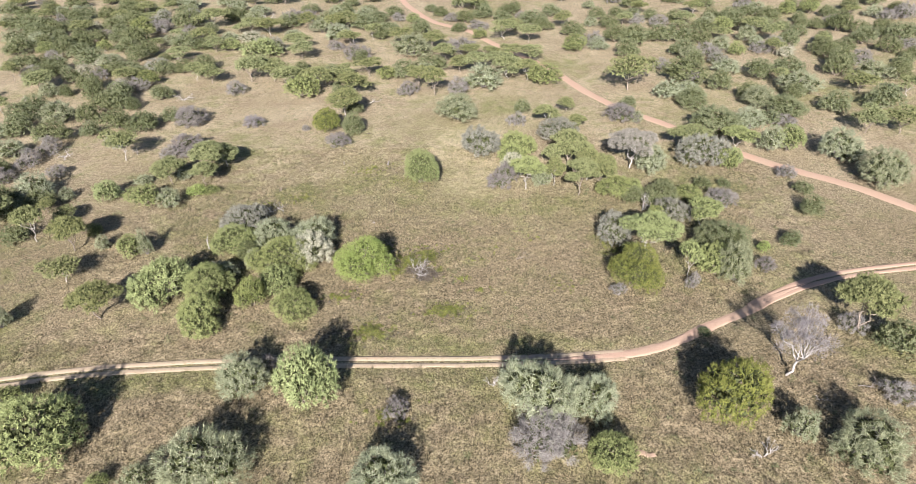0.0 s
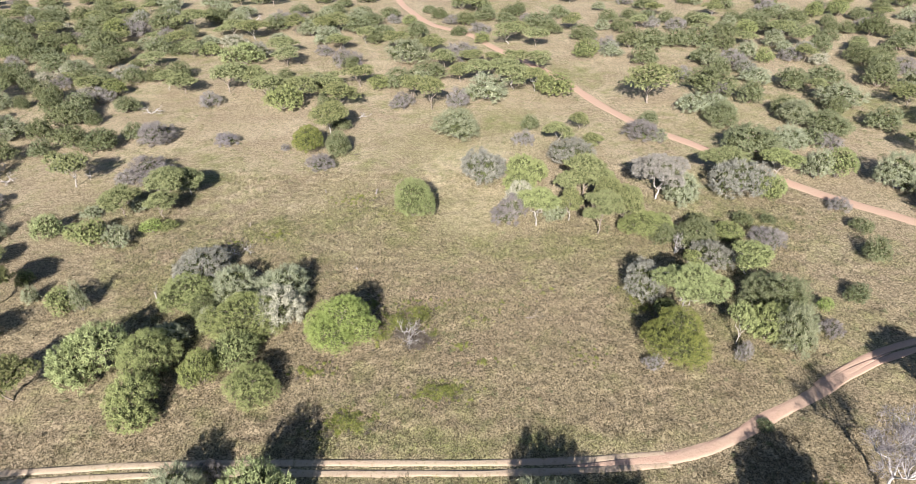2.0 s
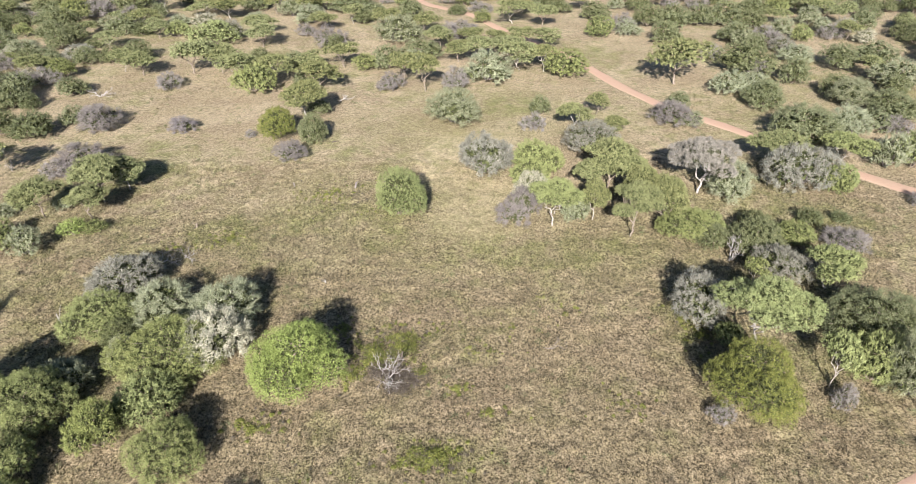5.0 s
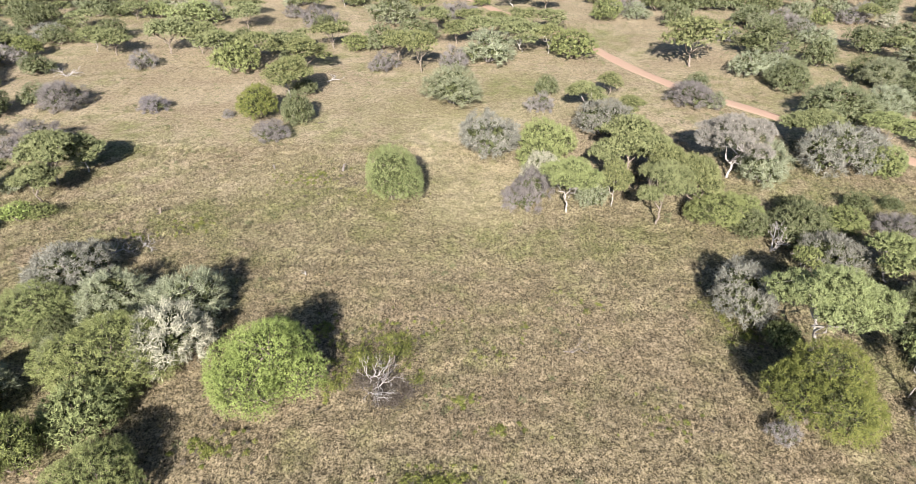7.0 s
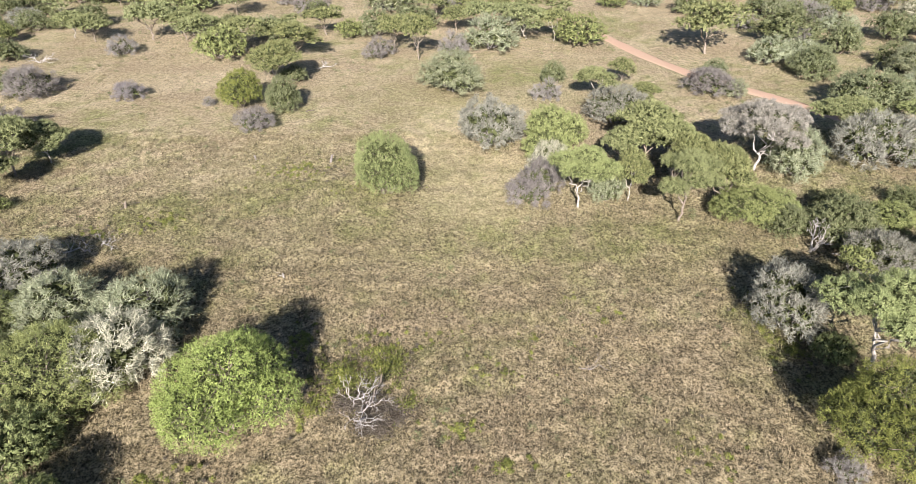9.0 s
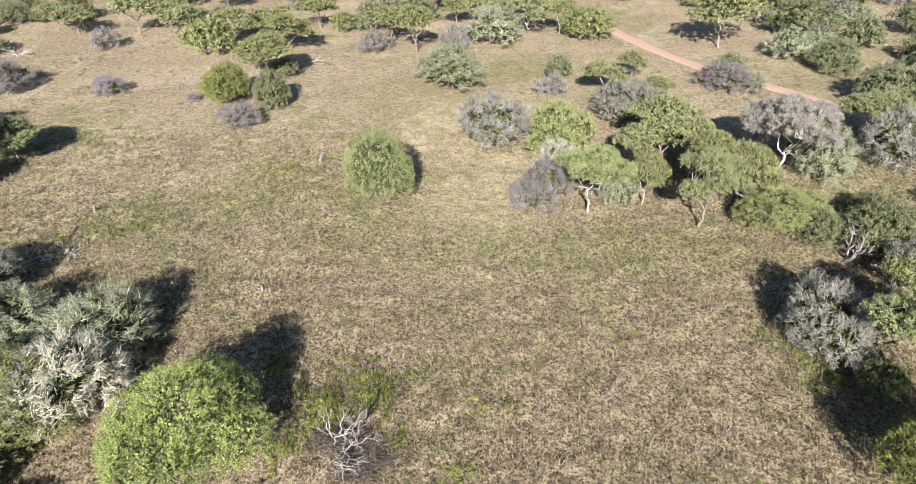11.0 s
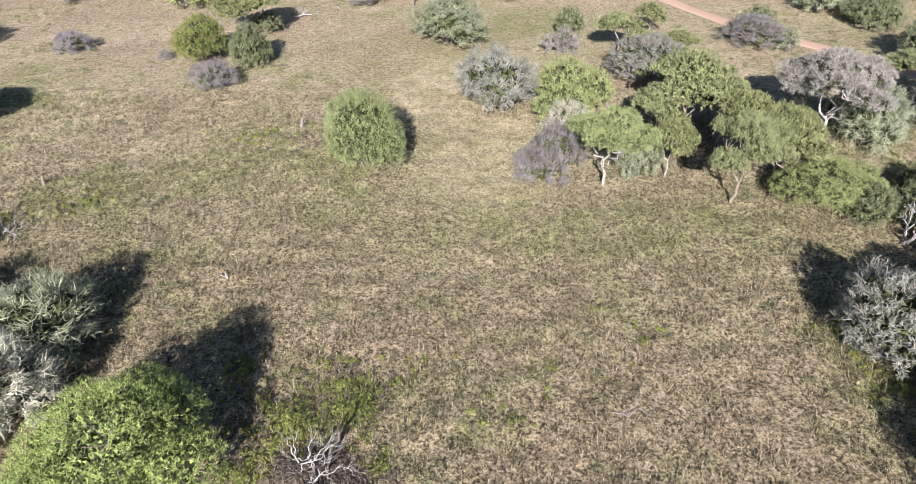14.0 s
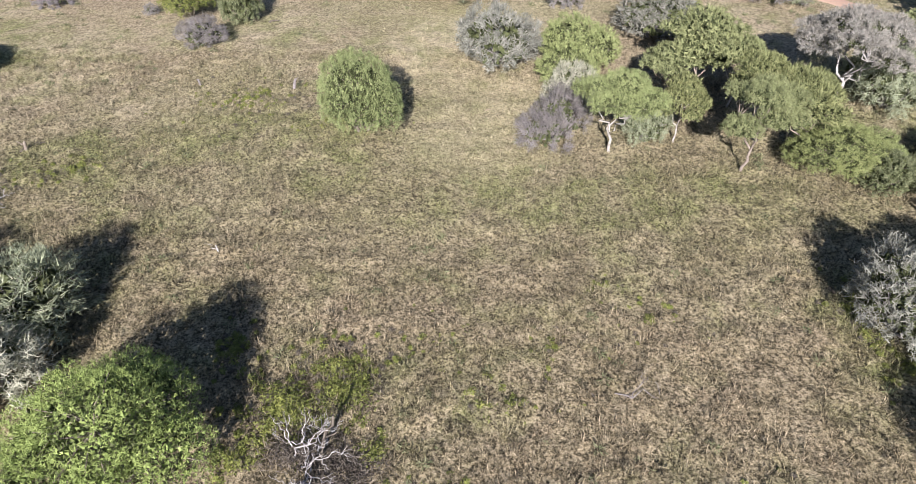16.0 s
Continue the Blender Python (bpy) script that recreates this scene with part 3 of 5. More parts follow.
def lumps(x, y, size):
    """Smooth random lumps of about that size, 0 to 1."""
    u, v = np.asarray(x) / size + 200.3, np.asarray(y) / size + 100.7
    i, j = np.floor(u).astype(int), np.floor(v).astype(int)
    f, g = u - i, v - j
    f, g = f * f * (3 - 2 * f), g * g * (3 - 2 * g)
    at = lambda p, q: LATTICE[p % 512, q % 512]
    return (at(i, j) * (1 - f) + at(i + 1, j) * f) * (1 - g) + (at(i, j + 1) * (1 - f) + at(i + 1, j + 1) * f) * g


def off_road(x, y):
    """0 on the tracks, 1 well beside them."""
    far = np.full(np.shape(x), 9.0)
    for line in (track[::3], red_road[::3]):
        for p in line[(line[:, 0] > -62) & (line[:, 0] < 66) & (line[:, 1] < 118)]:
            far = np.minimum(far, np.hypot(x - p[0], y - p[1]))
    return np.clip((far - 1.3) / 1.2, 0, 1)


def swell(x, y):
    return 0.05 * np.sin(x * 0.11 + 1.3) * np.cos(y * 0.09) + 0.04 * np.sin(x * 0.23 - y * 0.17)


def rise(x, y):
    """Height of the ground: broad swells, and grass tussocks where the camera comes near."""
    inside = np.clip((58 - np.abs(x)) / 4, 0, 1) * np.clip((y - 22) / 4, 0, 1) * np.clip((112 - y) / 4, 0, 1)
    t = lumps(x, y, 0.95) ** 1.6 * 0.26 + lumps(x, y, 0.5) ** 1.5 * 0.24 - 0.13
    return swell(x, y) + t * inside * off_road(x, y)


def ground_sheet():
    coarse = np.arange(-220.0, 221.0, 8.0)
    outer = np.array([260, 330, 450, 700, 1200, 2200, 4000.0])
    xs = np.unique(np.concatenate([-outer, coarse[np.abs(coarse) > 60], np.arange(-60, 60.01, 0.48), outer]))
    cy = coarse + 90
    ys = np.unique(np.concatenate([90 - outer, cy[(cy < 20) | (cy > 114)], np.arange(20, 114.01, 0.48), 90 + outer]))
    X, Y = np.meshgrid(xs, ys)
    V = np.stack([X, Y, rise(X, Y)], -1).reshape(-1, 3)
    n = len(xs)
    i = (np.arange(len(ys) - 1)[:, None] * n + np.arange(n - 1)[None]).ravel()
    me = mesh_np("ground", V, np.stack([i, i + 1, i + n + 1, i + n], 1), None, GROUND, True)
    tagged(new("ground", me), "dry tan savanna grassland with green patches", "ground", "", "structure")


def road_strip(name, line, offset, width, mat, label, up, seed, taper=0):
    """A dirt strip with ragged edges along a line."""
    rng = np.random.default_rng(seed)
    d = unit(np.gradient(line, axis=0))
    side = np.stack([-d[:, 1], d[:, 0]], 1)
    n, cols = len(line), 7
    rag = np.zeros((n, 2))
    for k in range(2):
        w = rng.normal(0, 1, n)
        rag[:, k] = np.convolve(w, np.ones(9) / 9, "same") * 0.45 + np.convolve(w, np.ones(3) / 3, "same") * 0.12
    V = []
    for j in range(cols):
        f = j / (cols - 1) * 2 - 1
        run = np.minimum(np.arange(n), np.arange(n)[::-1]) / max(taper, 1)
        o = offset + f * width / 2 * (np.clip(run, 0.05, 1) if taper else 1) + (rag[:, 0] * (f < -0.9) + rag[:, 1] * (f > 0.9)) * min(1.0, width / 1.6)
        p = line + side * o[:, None]
        sink = (-0.05 * f * f - 0.12 * (abs(f) > 0.9)) * np.ones(n)
        V.append(np.stack([p[:, 0], p[:, 1], swell(p[:, 0], p[:, 1]) + up + sink], 1))
    V = np.stack(V, 1).reshape(-1, 3)
    i = (np.arange(n - 1)[:, None] * cols + np.arange(cols - 1)[None]).ravel()
    me = mesh_np(name, V, np.stack([i, i + 1, i + cols + 1, i + cols], 1), None, mat, True)
    return tagged(new(name, me), label, "dirt road", "", "structure")


ground_sheet()
left = track[track[:, 0] < 20]
bend = track[(track[:, 0] > 10) & (track[:, 0] < 49)]
right = track[track[:, 0] > 38]
road_strip("dirt_track", left, 0.56, 0.94, ROAD_TAN, "pale tan wheel rut of a farm track", 0.075, 1)
road_strip("dirt_track", left, -0.56, 0.94, ROAD_TAN, "pale tan wheel rut of a farm track", 0.075, 2)
road_strip("dirt_track", bend, 0.0, 1.7, ROAD_RED, "worn reddish sandy bend of the farm track", 0.083, 3, 18)
road_strip("dirt_track", right, 0.55, 0.95, ROAD_RED, "pale reddish wheel rut of a farm track", 0.075, 5)
road_strip("dirt_track", right, -0.55, 0.95, ROAD_RED, "pale reddish wheel rut of a farm track", 0.075, 6)
road_strip("dirt_road", red_road, 0.0, 3.1, ROAD_RED, "smooth reddish-pink dirt road through the bush", 0.075, 4)
for bx, by, br, mat, seed in ((18.4, 32.6, 0.9, ROAD_RED, 11), (2.9, 94.6, 0.9, ROAD_TAN, 12)):
    road_strip("bare_soil", np.stack([np.linspace(bx - br, bx + br, 14), by + 0.2 * np.sin(np.linspace(0, 6, 14))], 1), 0.0, br * 0.9, mat, "small patch of bare sandy soil in the grass", 0.06, seed)


# ---- trees and bushes ----
plant("S", -7.6, 28.1, 3.79, 4.75, 1, 0, 110)
plant("S", -31.1, 29.7, 1.89, 2.86, 2, 4, 72)
plant("G", -35.1, 29.9, 1.08, 1.69, 2, 2, 229)
plant("S", -24.3, 30.5, 4.42, 5.20, 1, 3, 196)
plant("G", 14.7, 31.4, 2.52, 3.97, 1, 1, 349)
plant("S", 39.8, 31.9, 3.64, 4.89, 1, 0, 85)
plant("D", 29.8, 31.9, 1.51, 2.11, 2, 2, 45)
plant("P", 8.8, 33.8, 3.87, 4.47, 1, 3, 10)
plant("F", -42.6, 34.1, 4.70, 6.20, 1, 1, 71)
plant("S", 34.6, 34.6, 1.78, 3.82, 2, 2, 321)
plant("Y", 28.4, 37.4, 4.19, 7.65, 1, 2, 221)
plant("P", -7.0, 38.1, 1.67, 2.21, 2, 1, 89)
plant("S", 8.4, 38.4, 4.39, 7.00, 1, 2, 207)
plant("S", 13.9, 38.4, 2.77, 4.73, 1, 4, 233)
plant("D", 39.2, 39.1, 1.05, 1.13, 2, 1, 119)
plant("P", 47.7, 39.3, 2.07, 2.42, 2, 1, 6)
plant("G", -49.9, 39.9, 2.00, 2.87, 2, 0, 252)
plant("F", -16.7, 40.3, 3.60, 7.50, 1, 1, 209)
plant("S", -24.2, 41.6, 2.96, 4.93, 1, 4, 29)
plant("D", 3.7, 41.8, 1.34, 1.24, 2, 0, 180)
plant("T", 37.1, 42.8, 3.80, 9.00, 1, 3, 52)
plant("P", -22.6, 45.0, 1.43, 2.39, 2, 1, 148)
plant("O", 52.2, 46.7, 2.77, 4.06, 2, 1, 264)
plant("U", 49.6, 50.0, 3.82, 7.72, 1, 0, 217)
plant("P", 48.8, 50.5, 1.84, 2.42, 2, 0, 119)
plant("F", -32.9, 52.3, 3.26, 4.45, 1, 0, 275)
plant("S", -59.0, 53.1, 1.64, 3.75, 2, 1, 91)
plant("U", -47.0, 54.7, 3.18, 5.55, 1, 2, 234)
plant("F", -21.6, 55.1, 3.16, 3.63, 0, 3, 105)
plant("Y", -27.6, 56.7, 2.24, 4.67, 1, 4, 227)
plant("F", -40.0, 58.6, 4.21, 6.02, 1, 0, 206)
plant("F", -34.1, 58.7, 3.59, 5.00, 0, 3, 216)
plant("Y", 23.9, 59.6, 3.76, 6.20, 0, 4, 304)
plant("P", 32.0, 59.6, 1.07, 2.27, 2, 3, 292)
plant("G", -24.9, 60.0, 2.62, 3.93, 1, 3, 352)
plant("S", 38.1, 60.7, 2.53, 6.59, 1, 4, 81)
plant("L", 32.0, 61.7, 1.74, 5.87, 2, 3, 354)
plant("U", -55.7, 62.5, 2.76, 3.98, 2, 3, 240)
plant("F", 36.2, 62.6, 2.64, 4.70, 1, 1, 53)
plant("S", -33.8, 63.0, 2.46, 2.90, 1, 0, 0)
plant("B", -13.55, 62.6, 4.20, 6.60, 0, 1, 86)
plant("P", 43.7, 63.2, 1.58, 2.15, 2, 2, 162)
plant("F", -25.5, 64.7, 4.67, 4.90, 0, 0, 229)
plant("S", -29.7, 65.4, 1.67, 3.11, 1, 4, 319)
plant("K", 39.6, 66.1, 1.94, 2.15, 2, 0, 301)
plant("L", 27.5, 66.2, 4.08, 7.54, 0, 2, 331)
plant("F", 25.6, 67.3, 1.43, 2.16, 1, 3, 314)
plant("W", -21.6, 66.9, 3.45, 4.70, 1, 1, 313)
plant("O", 38.8, 67.6, 4.16, 5.30, 0, 2, 354)
plant("B", 45.1, 67.6, 1.02, 1.95, 2, 3, 269)
plant("K", -31.1, 68.5, 1.83, 2.52, 1, 1, 55)
plant("S", -47.0, 69.2, 1.09, 4.72, 2, 4, 206)
plant("G", -49.3, 69.2, 2.22, 3.63, 2, 3, 161)
plant("K", 50.1, 69.6, 1.57, 2.36, 2, 2, 245)
plant("F", -33.6, 70.1, 3.57, 3.80, 0, 1, 103)
plant("U", -58.9, 70.6, 3.23, 5.83, 1, 2, 332)
plant("R", 23.8, 70.8, 3.16, 4.73, 1, 0, 102)
plant("S", -54.6, 71.1, 1.24, 2.42, 2, 4, 164)
plant("S", -22.4, 71.2, 3.85, 4.50, 1, 0, 61)
plant("S", -28.7, 71.5, 3.46, 3.98, 1, 4, 330)
plant("U", -66.3, 73.2, 2.64, 6.17, 2, 1, 323)
plant("O", -69.8, 74.0, 2.63, 2.80, 2, 0, 341)
plant("L", 38.5, 74.8, 3.19, 4.82, 1, 0, 78)
plant("G", -57.8, 75.0, 1.36, 2.03, 2, 4, 120)
plant("R", -34.1, 75.7, 3.96, 4.29, 1, 3, 328)
plant("L", 31.3, 75.8, 1.41, 3.42, 2, 0, 316)
plant("U", -75.6, 76.2, 4.47, 6.63, 1, 4, 41)
plant("R", 34.6, 76.9, 2.98, 3.87, 1, 0, 167)
plant("O", 57.3, 78.2, 2.01, 3.42, 2, 0, 20)
plant("U", -64.4, 79.1, 2.14, 2.87, 2, 4, 298)
plant("D", 30.6, 80.3, 1.80, 3.60, 1, 1, 302)
plant("O", -74.6, 81.0, 2.98, 3.34, 2, 1, 338)
plant("P", 44.3, 82.0, 2.74, 2.94, 1, 1, 292)
plant("O", 34.1, 82.1, 3.34, 3.72, 1, 3, 152)
plant("U", -69.4, 82.3, 1.56, 2.68, 2, 2, 135)
plant("O", 29.8, 83.1, 2.36, 2.71, 1, 4, 237)
plant("S", -49.3, 83.6, 2.10, 3.68, 2, 0, 152)
plant("G", 39.0, 83.8, 2.39, 2.64, 1, 4, 345)
plant("F", 27.2, 85.6, 3.30, 3.60, 0, 2, 167)
plant("F", 30.3, 86.0, 2.20, 2.70, 1, 3, 67)
plant("O", -71.4, 84.1, 2.56, 3.44, 2, 4, 164)
plant("O", -78.2, 84.2, 3.52, 4.18, 2, 4, 351)
plant("F", -54.0, 84.7, 2.96, 3.69, 2, 2, 93)
plant("O", 59.6, 85.3, 1.81, 2.04, 2, 4, 118)
plant("U", 20.9, 85.2, 3.10, 7.20, 0, 2, 27)
plant("O", 35.8, 86.5, 1.96, 2.52, 1, 2, 333)
plant("F", -61.2, 86.6, 2.56, 3.76, 2, 1, 187)
plant("S", -68.7, 86.9, 1.59, 2.26, 2, 4, 160)
plant("U", 24.9, 87.4, 2.90, 5.80, 1, 4, 321)
plant("B", -46.0, 87.4, 1.82, 2.34, 2, 1, 328)
plant("K", 43.0, 87.5, 1.75, 2.24, 2, 2, 74)
plant("S", 75.0, 87.6, 4.58, 6.81, 1, 4, 45)
plant("L", 12.1, 87.7, 3.20, 6.40, 0, 2, 317)
plant("K", 46.9, 87.8, 1.22, 1.60, 2, 1, 344)
plant("S", -74.6, 87.9, 3.71, 4.49, 2, 4, 195)
plant("G", -43.6, 88.1, 1.46, 1.64, 2, 1, 262)
plant("U", 17.2, 89.2, 1.95, 5.20, 1, 1, 6)
plant("U", 25.8, 88.9, 2.30, 5.97, 1, 4, 176)
plant("S", 15.0, 89.2, 1.90, 3.90, 1, 4, 28)
plant("P", 8.3, 89.7, 3.04, 4.11, 1, 0, 47)
plant("G", -6.5, 90.9, 3.20, 6.50, 0, 1, 19)
plant("U", 23.3, 91.0, 2.54, 6.26, 1, 3, 193)
plant("P", 59.6, 91.5, 1.83, 2.38, 2, 0, 207)
plant("U", -51.9, 91.6, 3.15, 5.19, 1, 4, 154)
plant("U", -45.9, 91.7, 2.59, 4.51, 1, 2, 257)
plant("S", -57.3, 92.3, 1.86, 1.91, 2, 1, 29)
plant("P", -85.0, 93.5, 3.00, 3.20, 2, 0, 83)
plant("S", 35.9, 94.2, 3.20, 5.40, 1, 4, 63)
plant("U", 22.8, 94.2, 2.59, 6.19, 1, 3, 182)
plant("S", -50.7, 94.4, 1.49, 1.91, 2, 2, 284)
plant("V", 32.0, 95.3, 4.60, 7.70, 0, 3, 63)
plant("G", 49.8, 95.3, 2.23, 3.79, 2, 3, 324)
plant("U", -46.3, 95.6, 3.70, 6.37, 1, 0, 126)
plant("U", 18.1, 95.8, 2.86, 4.79, 1, 0, 71)
plant("P", -75.3, 96.0, 2.17, 2.34, 2, 2, 91)
plant("U", 20.7, 97.2, 4.17, 7.06, 1, 2, 276)
plant("K", -87.3, 97.3, 2.31, 3.15, 2, 4, 2)
plant("R", 46.4, 97.4, 5.00, 5.50, 1, 1, 154)
plant("F", 51.2, 96.4, 2.60, 3.40, 1, 2, 54)
plant("P", 21.6, 58.6, 1.30, 1.40, 2, 1, 40)
plant("W", 9.9, 94.8, 2.40, 3.70, 1, 2, 104)
plant("S", 73.0, 98.3, 4.28, 5.76, 1, 0, 191)
plant("S", 35.5, 98.5, 1.86, 3.50, 2, 1, 141)
plant("U", -44.3, 98.8, 2.71, 4.50, 1, 1, 33)
plant("F", 10.9, 99.2, 3.50, 3.53, 1, 4, 54)
plant("P", -83.4, 100.6, 2.61, 3.45, 2, 3, 346)
plant("U", 46.0, 102.1, 4.47, 5.14, 1, 0, 202)
plant("G", 64.9, 102.3, 3.03, 5.44, 2, 1, 331)
plant("F", 12.0, 102.4, 3.57, 4.60, 1, 0, 343)
plant("U", -65.5, 102.4, 3.40, 6.45, 2, 3, 216)
plant("S", 61.3, 102.5, 2.91, 5.39, 2, 4, 329)
plant("L", 55.0, 102.9, 3.30, 4.90, 1, 0, 151)
plant("R", 4.3, 102.8, 4.25, 5.72, 1, 2, 106)
plant("P", -57.0, 103.7, 2.32, 2.67, 2, 0, 292)
plant("D", -78.7, 104.2, 2.37, 2.37, 2, 3, 118)
plant("S", -90.2, 105.2, 3.64, 3.58, 2, 3, 95)
plant("D", -64.6, 105.3, 0.80, 2.74, 2, 4, 171)
plant("P", -53.5, 105.7, 4.54, 3.90, 1, 0, 145)
plant("P", -82.6, 106.1, 2.79, 3.54, 2, 3, 344)
plant("P", -24.4, 108.4, 2.76, 2.81, 1, 2, 323)
plant("R", -70.6, 108.8, 2.50, 3.02, 2, 3, 260)
plant("U", -113.7, 108.9, 3.47, 4.87, 2, 3, 321)
plant("R", 20.8, 109.0, 4.18, 4.54, 1, 3, 90)
plant("U", 91.4, 109.1, 4.10, 5.46, 2, 2, 94)
plant("U", 84.5, 109.7, 3.62, 6.03, 2, 0, 124)
plant("O", 54.0, 111.8, 5.24, 5.80, 1, 2, 214)
plant("O", -85.1, 112.1, 3.84, 4.81, 2, 4, 8)
plant("S", 61.9, 113.1, 3.41, 4.73, 1, 4, 35)
plant("U", 25.6, 114.1, 2.46, 3.32, 1, 2, 90)
plant("O", -119.8, 114.2, 2.36, 2.62, 2, 1, 34)
plant("P", 70.0, 114.3, 2.90, 2.55, 2, 0, 90)
plant("O", -22.0, 114.5, 2.69, 4.59, 1, 4, 36)
plant("S", -98.0, 114.6, 3.28, 3.30, 2, 1, 106)
plant("O", -79.0, 115.4, 2.20, 3.07, 2, 2, 156)
plant("O", 66.6, 115.5, 3.39, 3.30, 2, 0, 196)
plant("Y", -28.2, 115.9, 3.63, 4.96, 1, 2, 289)
plant("O", -94.6, 116.0, 3.70, 4.48, 2, 4, 104)
plant("U", 19.4, 116.5, 3.00, 4.80, 1, 1, 138)
plant("P", -32.8, 116.6, 1.06, 1.10, 2, 4, 312)
plant("O", -113.5, 117.3, 3.02, 4.11, 2, 2, 6)
plant("P", 13.0, 117.6, 2.29, 2.89, 2, 1, 184)
plant("K", -68.3, 117.6, 3.54, 4.20, 2, 4, 42)
plant("S", 38.9, 117.8, 1.88, 2.75, 2, 4, 4)
plant("O", -74.6, 118.8, 3.91, 4.61, 2, 4, 319)
plant("P", 36.3, 119.8, 4.24, 3.56, 1, 1, 239)
plant("O", 72.8, 120.6, 4.50, 4.42, 1, 2, 167)
plant("P", -59.3, 121.3, 4.20, 4.15, 1, 2, 291)
plant("S", -0.2, 121.5, 5.09, 5.27, 1, 1, 344)
plant("O", 126.3, 122.1, 2.44, 3.41, 2, 0, 209)
plant("O", -82.9, 122.4, 2.57, 4.59, 2, 1, 164)
plant("U", 113.4, 122.5, 2.89, 4.16, 2, 1, 0)
plant("O", 84.8, 122.7, 3.54, 4.60, 2, 0, 341)
plant("S", -89.7, 122.7, 4.30, 4.88, 2, 1, 279)
plant("O", -64.7, 123.2, 2.50, 3.03, 2, 0, 38)
plant("S", -116.2, 123.2, 2.39, 3.33, 2, 0, 161)
plant("U", 24.4, 123.5, 2.47, 3.94, 2, 4, 88)
plant("U", -25.3, 123.6, 3.95, 6.27, 1, 1, 340)
plant("O", -98.6, 123.6, 3.87, 4.33, 2, 0, 109)
plant("O", 96.3, 123.9, 4.66, 5.42, 2, 4, 51)
plant("O", 14.9, 124.1, 2.02, 3.37, 2, 1, 323)
plant("S", 69.0, 125.8, 4.11, 4.89, 1, 1, 109)
plant("O", -23.4, 126.0, 2.33, 2.61, 2, 2, 46)
plant("O", 54.1, 126.2, 3.92, 4.68, 1, 4, 22)
plant("O", 39.3, 126.4, 2.43, 2.63, 2, 4, 58)
plant("U", -106.7, 129.1, 2.56, 4.08, 2, 1, 156)
plant("S", -115.6, 129.7, 2.50, 3.13, 2, 4, 90)
plant("O", -99.0, 129.9, 3.03, 4.40, 2, 0, 243)
plant("U", 125.7, 129.9, 3.58, 4.19, 2, 0, 320)
plant("O", -82.5, 130.1, 3.60, 4.46, 2, 2, 52)
plant("U", 106.3, 130.2, 3.27, 5.01, 2, 1, 13)
plant("O", 68.7, 130.3, 2.76, 4.11, 2, 3, 273)
plant("O", 79.4, 130.4, 3.02, 3.82, 2, 4, 238)
plant("K", -76.6, 130.6, 2.29, 2.97, 2, 3, 312)
plant("O", -79.9, 131.4, 3.13, 4.25, 2, 1, 42)
plant("S", 55.1, 131.4, 4.03, 4.01, 2, 0, 251)
plant("O", -119.8, 132.1, 3.53, 4.82, 2, 0, 101)
plant("S", 50.4, 132.7, 3.71, 4.36, 2, 1, 66)
plant("U", 96.7, 133.6, 4.13, 4.77, 2, 2, 136)
plant("S", 82.5, 134.0, 5.52, 5.40, 2, 1, 305)
plant("D", -103.6, 134.4, 1.58, 2.67, 2, 0, 294)
plant("G", -113.6, 135.1, 2.23, 2.57, 2, 0, 302)
plant("O", -82.2, 136.0, 4.08, 4.71, 2, 4, 88)
plant("U", -5.3, 136.1, 3.09, 7.13, 2, 2, 162)
plant("D", -66.5, 136.2, 2.89, 2.14, 2, 4, 63)
plant("U", -117.6, 136.6, 3.00, 3.98, 2, 0, 79)
plant("O", 122.5, 137.4, 3.62, 4.98, 2, 2, 303)
plant("O", 64.4, 137.6, 3.12, 5.16, 2, 1, 38)
plant("U", -25.4, 137.7, 5.19, 5.86, 2, 0, 330)
plant("O", -72.4, 137.7, 3.03, 3.45, 2, 2, 346)
plant("F", -38.2, 138.0, 4.69, 5.23, 2, 0, 157)
plant("U", 42.4, 138.2, 6.80, 8.45, 2, 4, 215)
plant("K", -89.6, 138.3, 2.81, 4.80, 2, 2, 346)
plant("P", -12.0, 138.4, 3.17, 3.02, 2, 1, 259)
plant("P", 0.5, 138.5, 3.27, 3.97, 2, 1, 284)
plant("O", -28.5, 139.1, 2.77, 3.16, 2, 3, 267)
plant("S", 100.5, 139.6, 2.36, 3.35, 2, 2, 20)
plant("U", 80.3, 139.9, 3.31, 4.58, 2, 0, 282)
plant("P", -55.1, 140.3, 2.86, 3.41, 2, 2, 251)
plant("S", -101.9, 140.3, 2.75, 3.48, 2, 4, 122)
plant("K", -97.8, 140.5, 1.87, 2.89, 2, 2, 15)
plant("P", 58.7, 141.1, 3.44, 3.46, 2, 4, 127)
plant("U", -9.6, 141.3, 2.79, 6.00, 2, 2, 199)
plant("P", -83.7, 141.7, 2.74, 3.71, 2, 0, 129)
plant("S", 6.9, 142.2, 5.64, 5.48, 2, 3, 209)
plant("U", -35.1, 142.3, 4.80, 5.52, 2, 1, 142)
plant("S", 105.1, 142.5, 4.72, 4.94, 2, 3, 250)
plant("U", -42.4, 142.9, 4.13, 6.35, 2, 3, 337)
plant("O", 111.7, 143.2, 3.52, 4.64, 2, 3, 5)
plant("O", 58.0, 143.3, 6.08, 5.79, 2, 2, 222)
